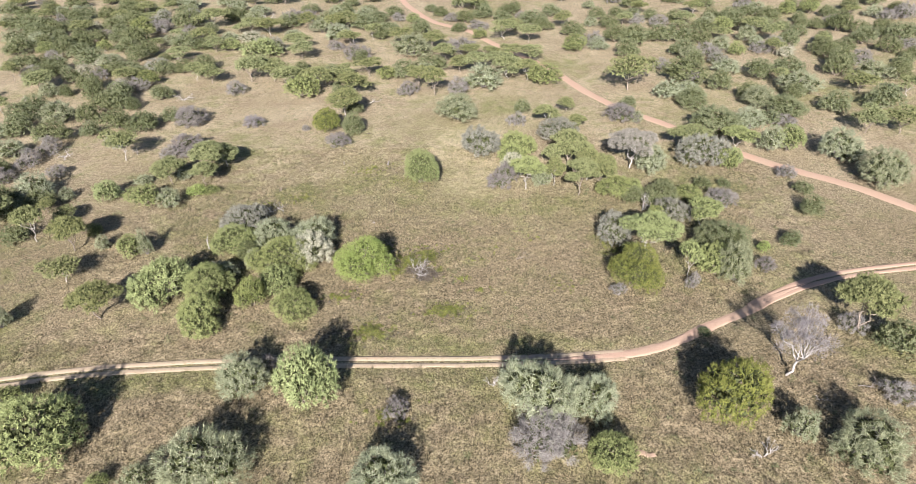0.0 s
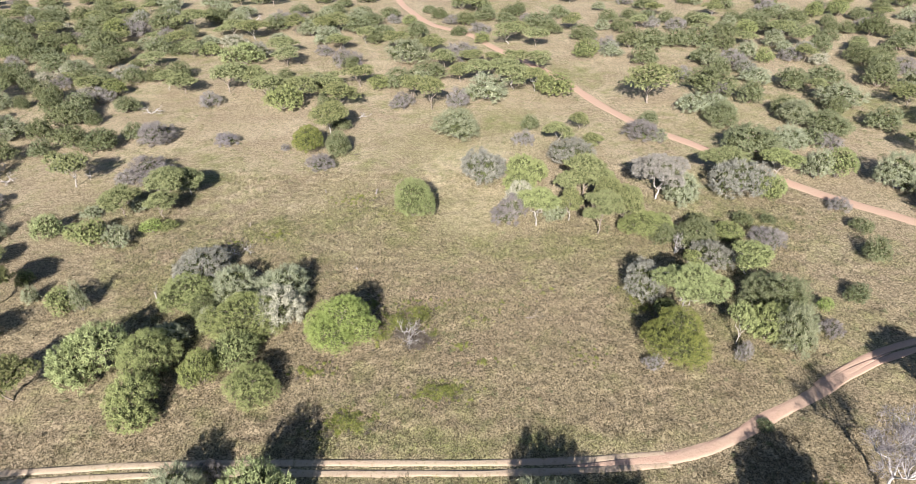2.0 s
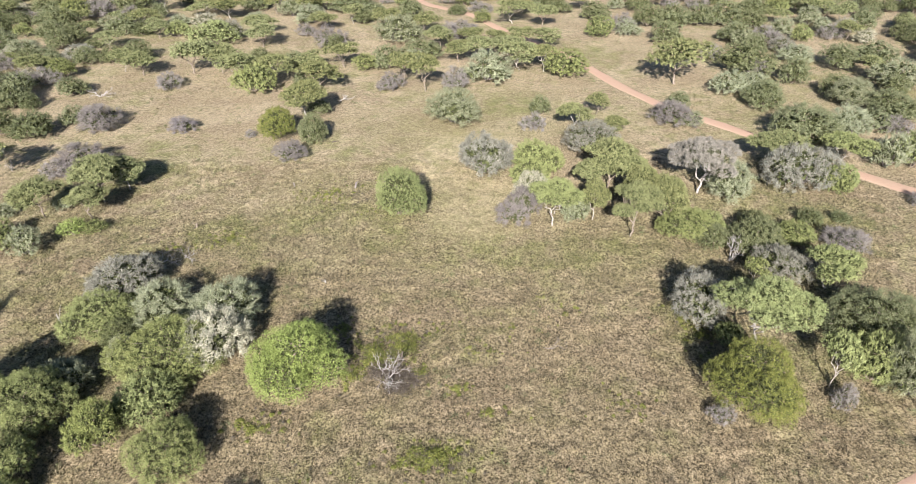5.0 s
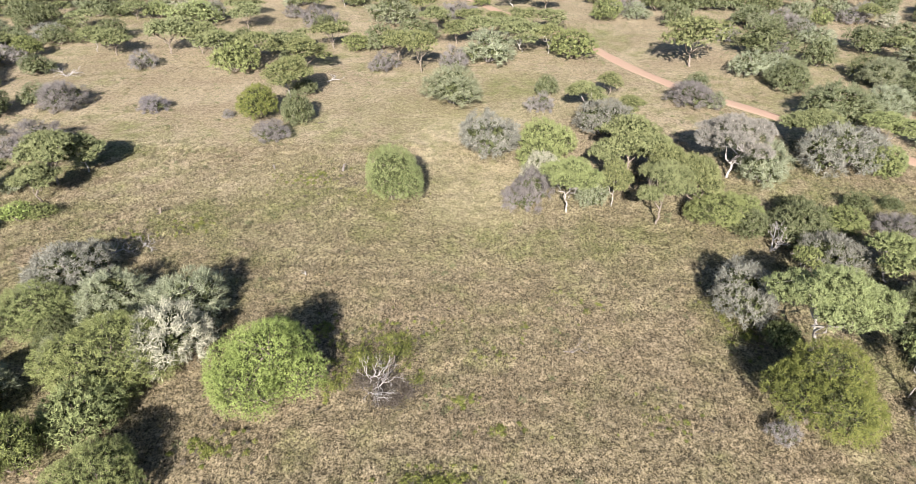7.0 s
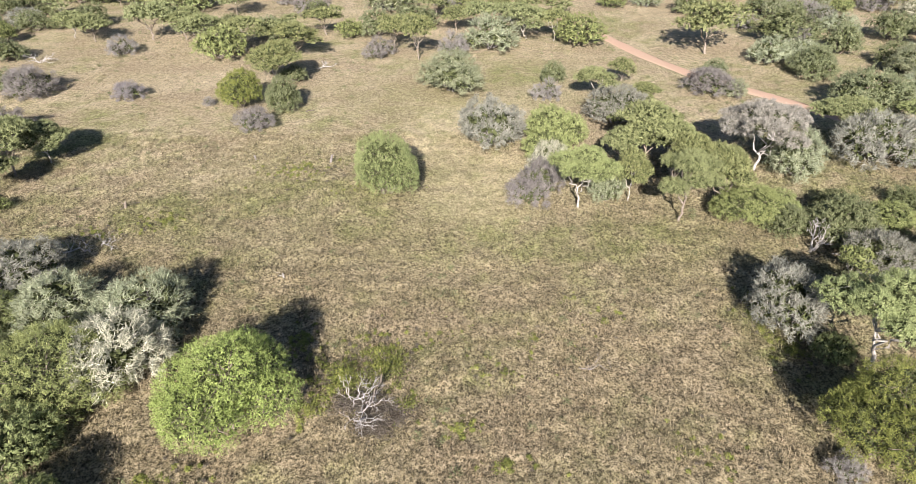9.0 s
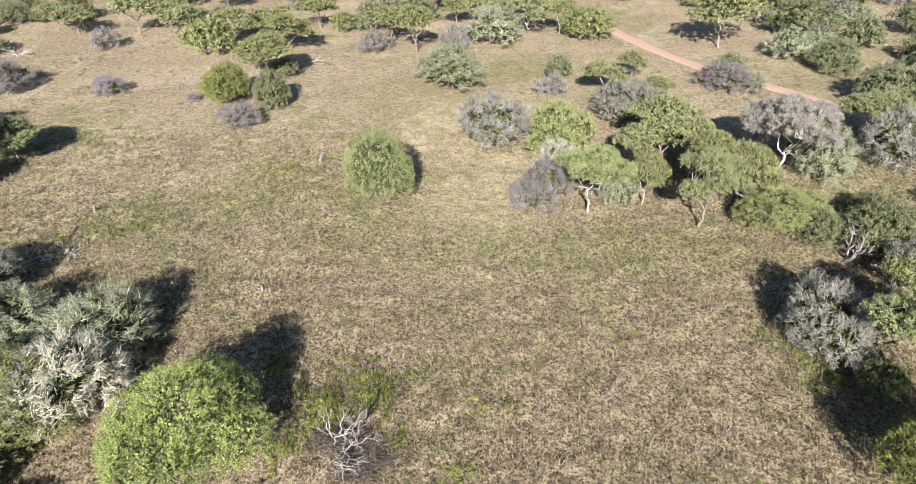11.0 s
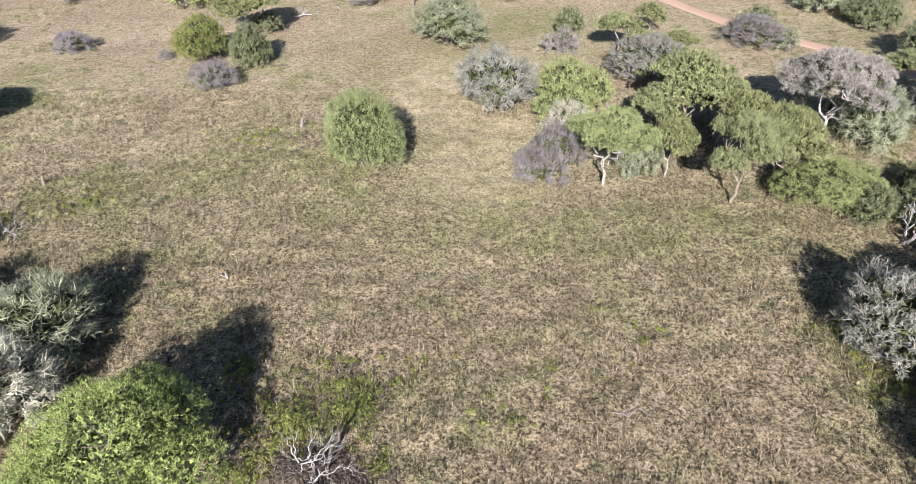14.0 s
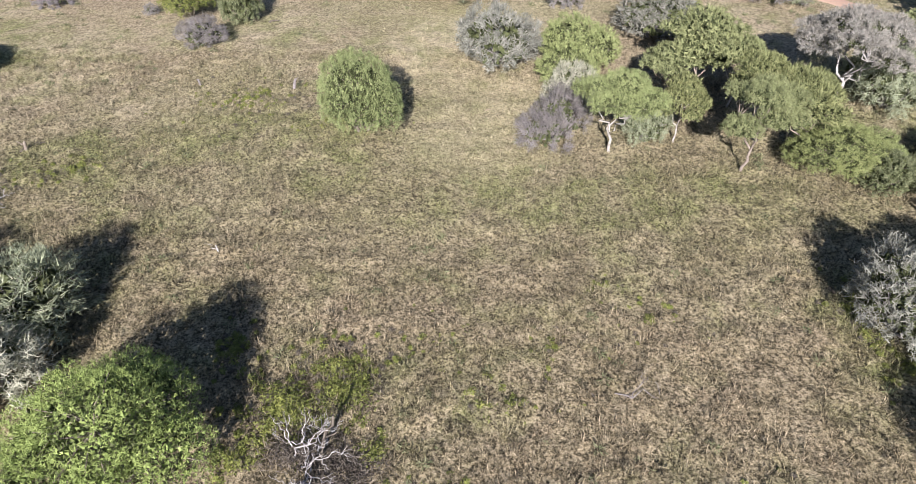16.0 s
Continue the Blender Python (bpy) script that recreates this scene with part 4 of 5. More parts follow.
plant("U", -105.4, 143.7, 4.53, 5.34, 2, 4, 291)
plant("P", -80.9, 144.1, 2.61, 3.57, 2, 1, 8)
plant("G", 22.4, 144.6, 4.95, 5.19, 2, 2, 165)
plant("O", -93.7, 144.8, 3.35, 4.56, 2, 1, 290)
plant("O", 77.7, 146.1, 4.11, 5.09, 2, 4, 246)
plant("U", 18.3, 146.9, 3.22, 5.50, 2, 1, 137)
plant("O", 98.2, 147.1, 3.76, 5.24, 2, 1, 122)
plant("W", -86.8, 147.5, 1.91, 1.97, 2, 4, 11)
plant("U", -40.5, 147.9, 2.71, 3.45, 2, 4, 180)
plant("U", -85.6, 148.2, 3.50, 4.81, 2, 3, 295)
plant("U", -64.0, 148.2, 4.01, 4.69, 2, 2, 296)
plant("O", 86.4, 148.2, 4.39, 4.63, 2, 1, 256)
plant("G", -79.8, 148.2, 3.11, 3.85, 2, 0, 178)
plant("U", 13.7, 148.3, 5.06, 5.51, 2, 1, 88)
plant("U", -29.8, 148.7, 3.52, 4.15, 2, 3, 101)
plant("U", -53.4, 148.9, 4.79, 6.83, 2, 2, 62)
plant("U", -47.5, 149.0, 4.21, 5.39, 2, 2, 118)
plant("O", -110.2, 149.6, 3.39, 4.86, 2, 4, 2)
plant("F", -18.2, 150.0, 2.81, 3.35, 2, 4, 163)
plant("O", -32.6, 150.3, 3.01, 3.90, 2, 1, 281)
plant("O", 117.5, 150.4, 2.43, 2.86, 2, 1, 119)
plant("U", -68.8, 150.7, 3.22, 4.82, 2, 1, 307)
plant("O", -101.8, 150.8, 2.49, 4.39, 2, 0, 200)
plant("O", -13.6, 150.9, 3.48, 4.68, 2, 3, 282)
plant("S", 71.6, 151.0, 4.09, 3.53, 2, 1, 358)
plant("U", -22.9, 151.6, 4.06, 5.43, 2, 0, 37)
plant("U", -118.0, 151.9, 2.53, 5.66, 2, 4, 146)
plant("O", -85.0, 152.7, 3.13, 3.52, 2, 4, 59)
plant("O", 102.1, 153.3, 3.90, 5.64, 2, 1, 48)
plant("U", -50.3, 153.6, 4.30, 5.08, 2, 3, 257)
plant("U", 5.8, 153.7, 4.50, 5.31, 2, 1, 1)
plant("P", -96.0, 153.8, 2.68, 3.25, 2, 1, 213)
plant("S", -8.4, 154.0, 3.06, 2.97, 2, 2, 329)
plant("W", -99.7, 154.1, 2.93, 3.95, 2, 4, 151)
plant("U", 1.2, 154.1, 3.72, 4.63, 2, 4, 247)
plant("O", 63.6, 154.2, 3.36, 4.98, 2, 4, 47)
plant("P", 55.0, 154.4, 2.63, 3.16, 2, 2, 271)
plant("O", 120.5, 154.4, 2.55, 3.06, 2, 0, 278)
plant("P", -114.7, 155.9, 3.08, 3.44, 2, 2, 210)
plant("O", -6.8, 156.3, 4.89, 4.07, 2, 3, 330)
plant("P", 109.9, 156.3, 4.01, 3.73, 2, 4, 198)
plant("O", -79.1, 156.5, 2.87, 3.95, 2, 4, 214)
plant("K", -110.8, 156.6, 2.73, 3.30, 2, 1, 5)
plant("R", 71.4, 157.2, 2.91, 3.56, 2, 3, 295)
plant("G", -96.6, 157.4, 2.31, 2.53, 2, 0, 123)
plant("O", -42.3, 158.0, 2.31, 2.62, 2, 1, 249)
plant("O", -93.3, 158.3, 2.72, 3.23, 2, 1, 177)
plant("O", -74.9, 158.3, 2.88, 3.55, 2, 0, 55)
plant("U", 132.8, 158.4, 3.93, 4.93, 2, 3, 172)
plant("U", 12.0, 158.8, 3.79, 4.39, 2, 3, 335)
plant("O", -69.7, 159.5, 3.79, 4.24, 2, 3, 235)
plant("R", -82.0, 159.7, 3.89, 3.60, 2, 2, 40)
plant("O", -90.5, 160.0, 3.06, 2.79, 2, 4, 194)
plant("O", 126.6, 160.1, 3.09, 3.28, 2, 0, 325)
plant("O", -111.3, 161.0, 3.50, 4.22, 2, 0, 9)
plant("O", -120.1, 161.3, 4.40, 5.08, 2, 4, 0)
plant("S", 65.2, 162.3, 3.38, 3.74, 2, 0, 294)
plant("O", 104.0, 162.6, 3.16, 4.51, 2, 3, 213)
plant("U", 20.8, 162.7, 4.28, 4.91, 2, 0, 270)
plant("U", -3.5, 163.2, 3.97, 5.50, 2, 4, 116)
plant("U", 15.4, 163.4, 3.52, 4.82, 2, 2, 202)
plant("W", 93.0, 163.6, 2.82, 3.26, 2, 3, 53)
plant("K", -116.5, 163.9, 2.49, 3.66, 2, 2, 42)
plant("O", -27.1, 164.4, 2.51, 3.61, 2, 3, 199)
plant("S", -97.8, 164.5, 3.82, 3.64, 2, 2, 306)
plant("W", -101.0, 164.8, 2.41, 2.15, 2, 0, 195)
plant("O", 109.1, 164.9, 3.71, 4.70, 2, 4, 6)
plant("P", 71.1, 165.0, 3.48, 4.15, 2, 1, 1)
plant("U", 90.3, 165.9, 3.13, 4.40, 2, 2, 273)
plant("O", 123.3, 166.2, 3.65, 4.30, 2, 4, 131)
plant("F", 80.1, 166.3, 2.64, 3.71, 2, 3, 71)
plant("O", 48.7, 166.3, 4.00, 4.77, 2, 0, 93)
plant("U", 10.1, 166.4, 3.50, 3.68, 2, 0, 332)
plant("O", -104.8, 167.0, 4.50, 4.49, 2, 2, 172)
plant("O", 104.2, 167.0, 3.81, 4.28, 2, 4, 49)
plant("O", 64.6, 167.1, 3.86, 4.26, 2, 2, 65)
plant("P", 87.3, 167.5, 3.02, 3.61, 2, 1, 22)
plant("S", 75.9, 167.6, 3.10, 5.25, 2, 0, 340)
plant("P", -28.3, 167.9, 4.27, 4.97, 2, 0, 164)
plant("U", -44.3, 168.2, 4.52, 5.59, 2, 0, 162)
plant("U", 3.8, 168.2, 3.54, 3.72, 2, 2, 21)
plant("U", -79.6, 168.5, 4.23, 4.13, 2, 1, 99)
plant("O", -84.2, 169.0, 2.25, 2.37, 2, 1, 292)
plant("O", -92.3, 169.1, 3.20, 4.49, 2, 3, 303)
plant("P", -117.3, 170.1, 2.82, 3.49, 2, 2, 161)
plant("P", 131.8, 170.7, 3.30, 2.75, 2, 1, 100)
plant("S", -12.4, 171.4, 6.34, 6.24, 2, 3, 344)
plant("F", -56.3, 171.5, 6.15, 5.36, 2, 2, 116)
plant("U", 107.2, 172.0, 2.37, 4.20, 2, 3, 98)
plant("R", 93.7, 172.4, 2.77, 3.47, 2, 0, 51)
plant("S", 88.0, 173.2, 2.33, 3.56, 2, 0, 176)
plant("G", 34.7, 173.3, 4.18, 4.40, 2, 2, 302)
plant("S", 42.0, 173.3, 3.37, 3.71, 2, 4, 187)
plant("P", 0.9, 174.1, 5.14, 4.07, 2, 0, 295)
plant("O", 98.7, 175.1, 3.33, 4.64, 2, 1, 116)
plant("O", -92.2, 175.4, 3.84, 4.26, 2, 3, 247)
plant("O", 121.0, 175.4, 3.94, 5.07, 2, 2, 63)
plant("O", -112.8, 175.7, 3.62, 3.59, 2, 2, 164)
plant("R", -54.0, 176.2, 3.86, 4.42, 2, 3, 110)
plant("U", -6.8, 176.8, 4.23, 5.10, 2, 2, 108)
plant("K", 110.3, 176.9, 2.60, 3.66, 2, 0, 273)
plant("O", -117.3, 176.9, 3.73, 5.56, 2, 4, 78)
plant("U", -72.4, 177.2, 3.54, 4.75, 2, 0, 181)
plant("P", 41.2, 177.9, 3.98, 4.38, 2, 1, 130)
plant("O", 134.3, 178.0, 5.09, 5.23, 2, 3, 318)
plant("U", 95.3, 178.1, 3.79, 5.80, 2, 0, 82)
plant("O", -132.4, 178.2, 4.32, 5.12, 2, 2, 125)
plant("G", -124.1, 178.4, 2.77, 3.69, 2, 3, 255)
plant("O", -99.7, 178.7, 3.49, 4.35, 2, 2, 106)
plant("F", -68.1, 178.8, 3.34, 3.74, 2, 1, 263)
plant("P", -36.6, 178.8, 3.07, 2.67, 2, 4, 352)
plant("O", 73.4, 178.8, 4.04, 4.03, 2, 4, 130)
plant("U", -48.1, 179.0, 4.54, 4.75, 2, 1, 193)
plant("O", 54.2, 179.2, 4.72, 5.84, 2, 1, 7)
plant("S", 88.4, 180.3, 3.39, 4.78, 2, 4, 288)
plant("F", -107.3, 180.5, 2.33, 3.50, 2, 2, 134)
plant("K", -77.7, 180.7, 2.92, 3.70, 2, 2, 219)
plant("O", -82.6, 180.9, 4.11, 5.27, 2, 2, 73)
plant("O", 131.0, 181.5, 2.23, 3.31, 2, 4, 240)
plant("U", 81.2, 181.6, 3.47, 3.79, 2, 1, 179)
plant("O", 67.5, 181.7, 5.04, 5.64, 2, 0, 357)
plant("U", 22.4, 181.8, 3.90, 5.70, 2, 2, 341)
plant("O", -126.1, 181.8, 3.17, 4.85, 2, 2, 205)
plant("O", 48.9, 182.0, 3.99, 5.24, 2, 2, 61)
plant("O", 61.2, 182.0, 3.89, 4.87, 2, 2, 103)
plant("U", -16.6, 182.1, 3.90, 5.16, 2, 2, 195)
plant("K", -115.8, 182.2, 4.53, 4.91, 2, 2, 288)
plant("U", -32.8, 182.3, 3.82, 4.50, 2, 2, 320)
plant("U", -91.9, 182.6, 2.64, 3.39, 2, 0, 316)
plant("O", -117.7, 183.0, 3.42, 3.88, 2, 0, 280)
plant("U", -78.2, 183.5, 4.92, 5.67, 2, 1, 164)
plant("P", 145.5, 184.0, 4.60, 5.51, 2, 2, 205)
plant("O", 106.2, 184.9, 3.13, 3.37, 2, 3, 92)
plant("S", -130.2, 185.0, 4.46, 4.70, 2, 3, 200)
plant("O", 125.5, 185.5, 3.66, 4.30, 2, 4, 134)
plant("P", -84.9, 185.6, 2.60, 3.23, 2, 4, 198)
plant("O", -100.1, 185.6, 4.50, 6.04, 2, 2, 13)
plant("U", 15.5, 186.1, 5.35, 5.90, 2, 1, 33)
plant("U", 92.8, 186.6, 4.80, 5.42, 2, 1, 236)
plant("S", -89.7, 187.4, 3.31, 3.05, 2, 4, 154)
plant("G", 7.5, 187.6, 2.65, 3.43, 2, 3, 80)
plant("W", -64.3, 187.8, 4.27, 3.41, 2, 0, 348)
plant("U", -26.2, 188.7, 3.08, 5.28, 2, 3, 6)
plant("O", 135.2, 188.9, 3.50, 3.80, 2, 3, 337)
plant("S", -71.7, 189.3, 3.05, 2.95, 2, 1, 303)
plant("O", -23.4, 189.4, 3.31, 3.88, 2, 1, 0)
plant("K", 121.4, 189.8, 4.15, 6.47, 2, 4, 314)
plant("O", -126.1, 189.9, 3.08, 4.29, 2, 3, 258)
plant("O", 37.1, 190.0, 4.55, 4.30, 2, 0, 79)
plant("S", -37.2, 190.4, 5.02, 4.53, 2, 3, 246)
plant("O", 78.8, 190.6, 4.31, 4.58, 2, 2, 337)
plant("O", -107.5, 190.8, 4.00, 3.46, 2, 3, 23)
plant("O", 97.9, 190.8, 3.19, 4.63, 2, 4, 107)
plant("S", -52.0, 190.9, 3.17, 2.98, 2, 2, 46)
plant("P", -84.3, 191.1, 3.90, 4.85, 2, 4, 313)
plant("U", -98.7, 191.1, 3.18, 4.16, 2, 2, 45)
plant("O", 93.5, 191.1, 3.05, 3.56, 2, 1, 36)
plant("O", 104.6, 191.4, 2.89, 3.37, 2, 1, 33)
plant("F", 85.3, 191.7, 3.89, 4.48, 2, 1, 301)
plant("O", -115.5, 192.0, 3.25, 3.85, 2, 2, 71)
plant("S", -142.0, 192.2, 4.56, 4.44, 2, 4, 348)
plant("O", -132.7, 192.4, 4.85, 5.14, 2, 3, 12)
plant("O", -140.0, 192.5, 2.33, 3.21, 2, 2, 164)
plant("O", 115.8, 192.8, 2.84, 3.60, 2, 0, 47)
plant("O", -121.4, 193.1, 3.60, 3.77, 2, 0, 65)
plant("U", -89.9, 193.9, 2.81, 3.31, 2, 3, 65)
plant("O", 112.4, 194.0, 2.88, 3.40, 2, 4, 201)
plant("O", -11.7, 195.2, 4.33, 4.41, 2, 4, 78)
plant("O", 89.8, 195.4, 4.19, 5.62, 2, 2, 122)
plant("U", -60.5, 195.5, 4.95, 5.92, 2, 3, 310)
plant("P", -114.0, 195.7, 2.97, 2.85, 2, 2, 217)
plant("U", 72.5, 196.0, 2.67, 2.98, 2, 0, 2)
plant("O", -21.8, 196.4, 4.24, 3.61, 2, 3, 95)
plant("K", 1.0, 196.6, 2.92, 2.97, 2, 3, 219)
plant("U", 18.4, 196.7, 4.05, 3.91, 2, 4, 113)
plant("G", -103.0, 197.1, 4.31, 6.11, 2, 0, 33)
plant("U", -66.5, 197.2, 4.46, 5.32, 2, 1, 36)
plant("O", 28.5, 197.2, 3.86, 3.99, 2, 0, 127)
plant("U", -39.8, 197.2, 3.68, 5.96, 2, 1, 223)
plant("P", 123.5, 197.4, 3.07, 3.27, 2, 4, 169)
plant("O", -80.8, 197.6, 2.77, 4.22, 2, 2, 85)
plant("S", 81.5, 197.6, 2.91, 3.16, 2, 3, 55)
plant("O", 50.2, 197.9, 3.80, 4.22, 2, 4, 109)
plant("K", -138.1, 198.0, 4.38, 4.87, 2, 4, 316)
plant("S", -44.1, 198.3, 3.90, 4.71, 2, 0, 28)
plant("P", 67.0, 198.3, 3.79, 4.02, 2, 2, 25)
plant("O", -110.9, 198.8, 3.42, 3.76, 2, 1, 31)
plant("U", -123.3, 199.3, 3.87, 4.98, 2, 2, 200)
plant("P", 7.0, 199.7, 3.91, 3.01, 2, 4, 9)
plant("U", -71.6, 199.8, 3.13, 3.29, 2, 0, 110)
plant("U", 75.7, 200.2, 3.91, 4.28, 2, 2, 109)
plant("S", 44.6, 200.3, 2.66, 3.11, 2, 0, 152)
plant("P", -98.9, 200.4, 3.86, 5.24, 2, 0, 155)
plant("U", -48.9, 200.5, 3.72, 6.20, 2, 4, 302)
plant("U", 35.6, 200.8, 4.17, 4.88, 2, 0, 108)
plant("U", 55.9, 201.0, 3.10, 4.12, 2, 2, 58)
plant("O", -133.6, 201.2, 3.31, 4.35, 2, 1, 283)
plant("O", 114.3, 201.2, 2.59, 3.68, 2, 4, 80)
plant("P", 144.6, 202.7, 3.45, 3.60, 2, 4, 50)
plant("O", -30.5, 202.9, 4.91, 4.70, 2, 1, 7)
plant("U", -35.9, 202.9, 4.77, 5.76, 2, 4, 344)
plant("P", 60.9, 203.0, 2.96, 3.25, 2, 1, 239)
plant("O", 25.9, 203.1, 5.80, 4.91, 2, 1, 226)
plant("O", 105.1, 203.4, 4.40, 4.82, 2, 1, 32)
plant("K", -127.7, 203.4, 3.97, 5.08, 2, 1, 300)
plant("O", -138.1, 204.3, 3.95, 5.36, 2, 2, 22)
plant("S", 85.7, 204.4, 2.36, 3.17, 2, 4, 250)
plant("O", 74.2, 204.7, 2.90, 4.18, 2, 3, 299)
plant("P", 152.3, 204.8, 4.28, 5.62, 2, 0, 166)
plant("P", -98.2, 205.0, 3.27, 3.59, 2, 3, 68)
plant("O", -144.4, 205.4, 4.34, 5.70, 2, 0, 351)
plant("U", -81.6, 205.7, 6.01, 6.56, 2, 1, 15)
plant("O", -116.9, 206.1, 3.96, 4.35, 2, 1, 97)
plant("O", -103.8, 206.1, 3.21, 4.68, 2, 0, 221)
plant("O", -56.1, 206.1, 4.51, 4.88, 2, 0, 227)
plant("O", 92.6, 206.7, 3.27, 4.26, 2, 2, 68)
plant("O", -134.7, 206.8, 2.34, 3.13, 2, 3, 96)
plant("S", 143.1, 206.9, 3.49, 4.11, 2, 4, 144)
plant("W", -123.5, 207.0, 2.63, 2.81, 2, 3, 352)
plant("U", -155.3, 207.0, 2.85, 3.49, 2, 0, 357)
plant("S", -68.3, 207.4, 4.51, 5.51, 2, 0, 35)
plant("G", -39.5, 207.4, 2.55, 3.78, 2, 0, 307)
plant("O", -44.5, 208.0, 4.05, 4.57, 2, 2, 143)
plant("O", 127.7, 208.2, 3.44, 3.85, 2, 4, 90)
plant("O", -91.9, 208.3, 5.60, 5.84, 2, 3, 157)
plant("O", 66.8, 208.3, 2.97, 3.72, 2, 1, 19)
plant("U", -139.0, 208.5, 2.42, 3.00, 2, 2, 261)
plant("O", 3.3, 208.6, 3.67, 4.36, 2, 1, 252)
plant("O", 154.4, 208.8, 2.54, 3.48, 2, 4, 89)
plant("K", 88.5, 208.9, 3.26, 3.12, 2, 2, 11)
plant("O", -27.1, 209.1, 4.99, 4.21, 2, 4, 267)
plant("U", 136.7, 209.2, 3.14, 3.52, 2, 1, 352)
plant("O", -110.8, 209.4, 4.10, 5.61, 2, 2, 47)
plant("O", -151.3, 209.6, 4.61, 4.59, 2, 0, 354)
plant("P", -132.2, 209.9, 3.53, 3.17, 2, 2, 199)
plant("O", 60.6, 209.9, 3.39, 3.63, 2, 2, 83)
plant("O", 48.8, 210.0, 3.09, 4.03, 2, 3, 275)
plant("G", -14.7, 210.3, 2.90, 3.15, 2, 3, 276)
plant("O", 16.2, 210.5, 4.03, 3.37, 2, 0, 127)
plant("P", -1.1, 210.7, 3.66, 3.13, 2, 3, 206)
plant("P", -144.8, 211.3, 2.10, 2.80, 2, 3, 78)
plant("S", -116.1, 211.8, 3.67, 4.18, 2, 4, 211)
plant("O", 101.1, 211.8, 3.27, 3.59, 2, 3, 70)
plant("P", -19.9, 212.7, 2.70, 2.97, 2, 3, 130)
plant("K", -146.1, 212.7, 2.56, 3.18, 2, 2, 285)
plant("P", -51.5, 212.9, 3.78, 4.23, 2, 2, 286)
plant("G", 116.1, 212.9, 3.15, 4.58, 2, 4, 239)
plant("P", -57.7, 213.2, 3.69, 4.42, 2, 0, 326)
plant("O", -130.1, 213.2, 3.11, 3.28, 2, 1, 279)
plant("P", 23.1, 213.4, 2.41, 2.61, 2, 0, 216)
plant("O", 56.8, 213.6, 3.04, 3.18, 2, 2, 240)
plant("S", 105.2, 213.7, 3.42, 4.34, 2, 2, 47)
plant("S", -31.9, 214.0, 4.01, 4.63, 2, 1, 15)
plant("G", 124.3, 214.0, 4.15, 5.05, 2, 0, 87)
plant("D", 158.9, 214.2, 1.35, 2.58, 2, 0, 273)
plant("S", -157.7, 214.3, 3.04, 3.99, 2, 1, 355)
plant("R", -92.6, 214.5, 3.84, 4.91, 2, 1, 78)
plant("U", -117.1, 214.7, 3.99, 4.71, 2, 4, 352)
plant("K", 155.8, 215.1, 3.01, 3.18, 2, 4, 295)
plant("R", -102.9, 215.1, 3.37, 4.72, 2, 3, 58)
plant("K", -78.4, 215.2, 3.27, 5.29, 2, 0, 193)
plant("U", 83.8, 215.4, 3.66, 4.80, 2, 3, 94)
plant("P", -139.7, 215.5, 2.28, 3.64, 2, 4, 268)
plant("O", 9.3, 215.5, 4.18, 3.76, 2, 2, 127)
plant("O", 33.8, 215.7, 3.82, 4.39, 2, 0, 141)
plant("O", 139.6, 216.2, 3.43, 4.50, 2, 1, 205)
plant("P", -55.1, 217.0, 2.46, 3.05, 2, 3, 106)
plant("U", 65.5, 217.2, 3.28, 4.61, 2, 3, 285)
plant("D", -66.7, 217.3, 2.79, 3.43, 2, 2, 219)
plant("U", -109.4, 217.3, 3.18, 3.46, 2, 3, 19)
plant("U", -146.7, 217.4, 3.97, 4.97, 2, 2, 203)
plant("K", -153.1, 217.8, 3.87, 5.80, 2, 4, 157)
plant("O", -77.0, 218.2, 4.02, 3.90, 2, 3, 335)
plant("K", -5.3, 218.6, 3.23, 3.27, 2, 2, 343)
plant("O", -21.9, 219.2, 4.21, 3.61, 2, 1, 21)
plant("O", -136.2, 219.3, 3.79, 4.49, 2, 4, 276)
plant("S", -42.8, 219.4, 2.82, 4.13, 2, 2, 222)
plant("O", 120.4, 219.9, 2.66, 3.74, 2, 3, 180)
plant("K", 18.8, 220.4, 4.21, 3.51, 2, 0, 40)
plant("P", 103.9, 220.7, 4.07, 4.36, 2, 2, 322)
plant("O", -31.4, 221.1, 4.19, 3.43, 2, 3, 231)
plant("O", -140.4, 221.3, 3.22, 4.26, 2, 4, 226)
plant("O", -125.4, 221.7, 4.26, 4.89, 2, 1, 346)
plant("O", 10.7, 221.8, 2.49, 3.51, 2, 3, 42)
plant("U", 130.3, 222.5, 3.61, 4.11, 2, 3, 138)
plant("K", -95.3, 222.7, 3.32, 3.87, 2, 1, 12)
plant("S", -71.6, 223.0, 4.60, 3.80, 2, 0, 101)
plant("O", -134.8, 223.9, 3.77, 4.55, 2, 0, 359)
plant("O", -118.3, 224.0, 4.34, 4.35, 2, 2, 137)
plant("G", 107.2, 224.1, 2.55, 2.88, 2, 1, 297)
plant("O", -83.4, 224.1, 2.52, 2.83, 2, 0, 310)
plant("O", 153.2, 225.0, 3.93, 5.88, 2, 2, 194)
plant("S", -144.1, 225.1, 2.90, 4.26, 2, 2, 299)
plant("O", -8.8, 225.2, 2.78, 2.85, 2, 3, 77)
plant("O", 21.6, 225.4, 2.52, 3.48, 2, 0, 27)
plant("U", 6.6, 225.8, 4.58, 5.69, 2, 4, 73)
plant("O", -41.1, 225.9, 3.83, 3.89, 2, 2, 34)
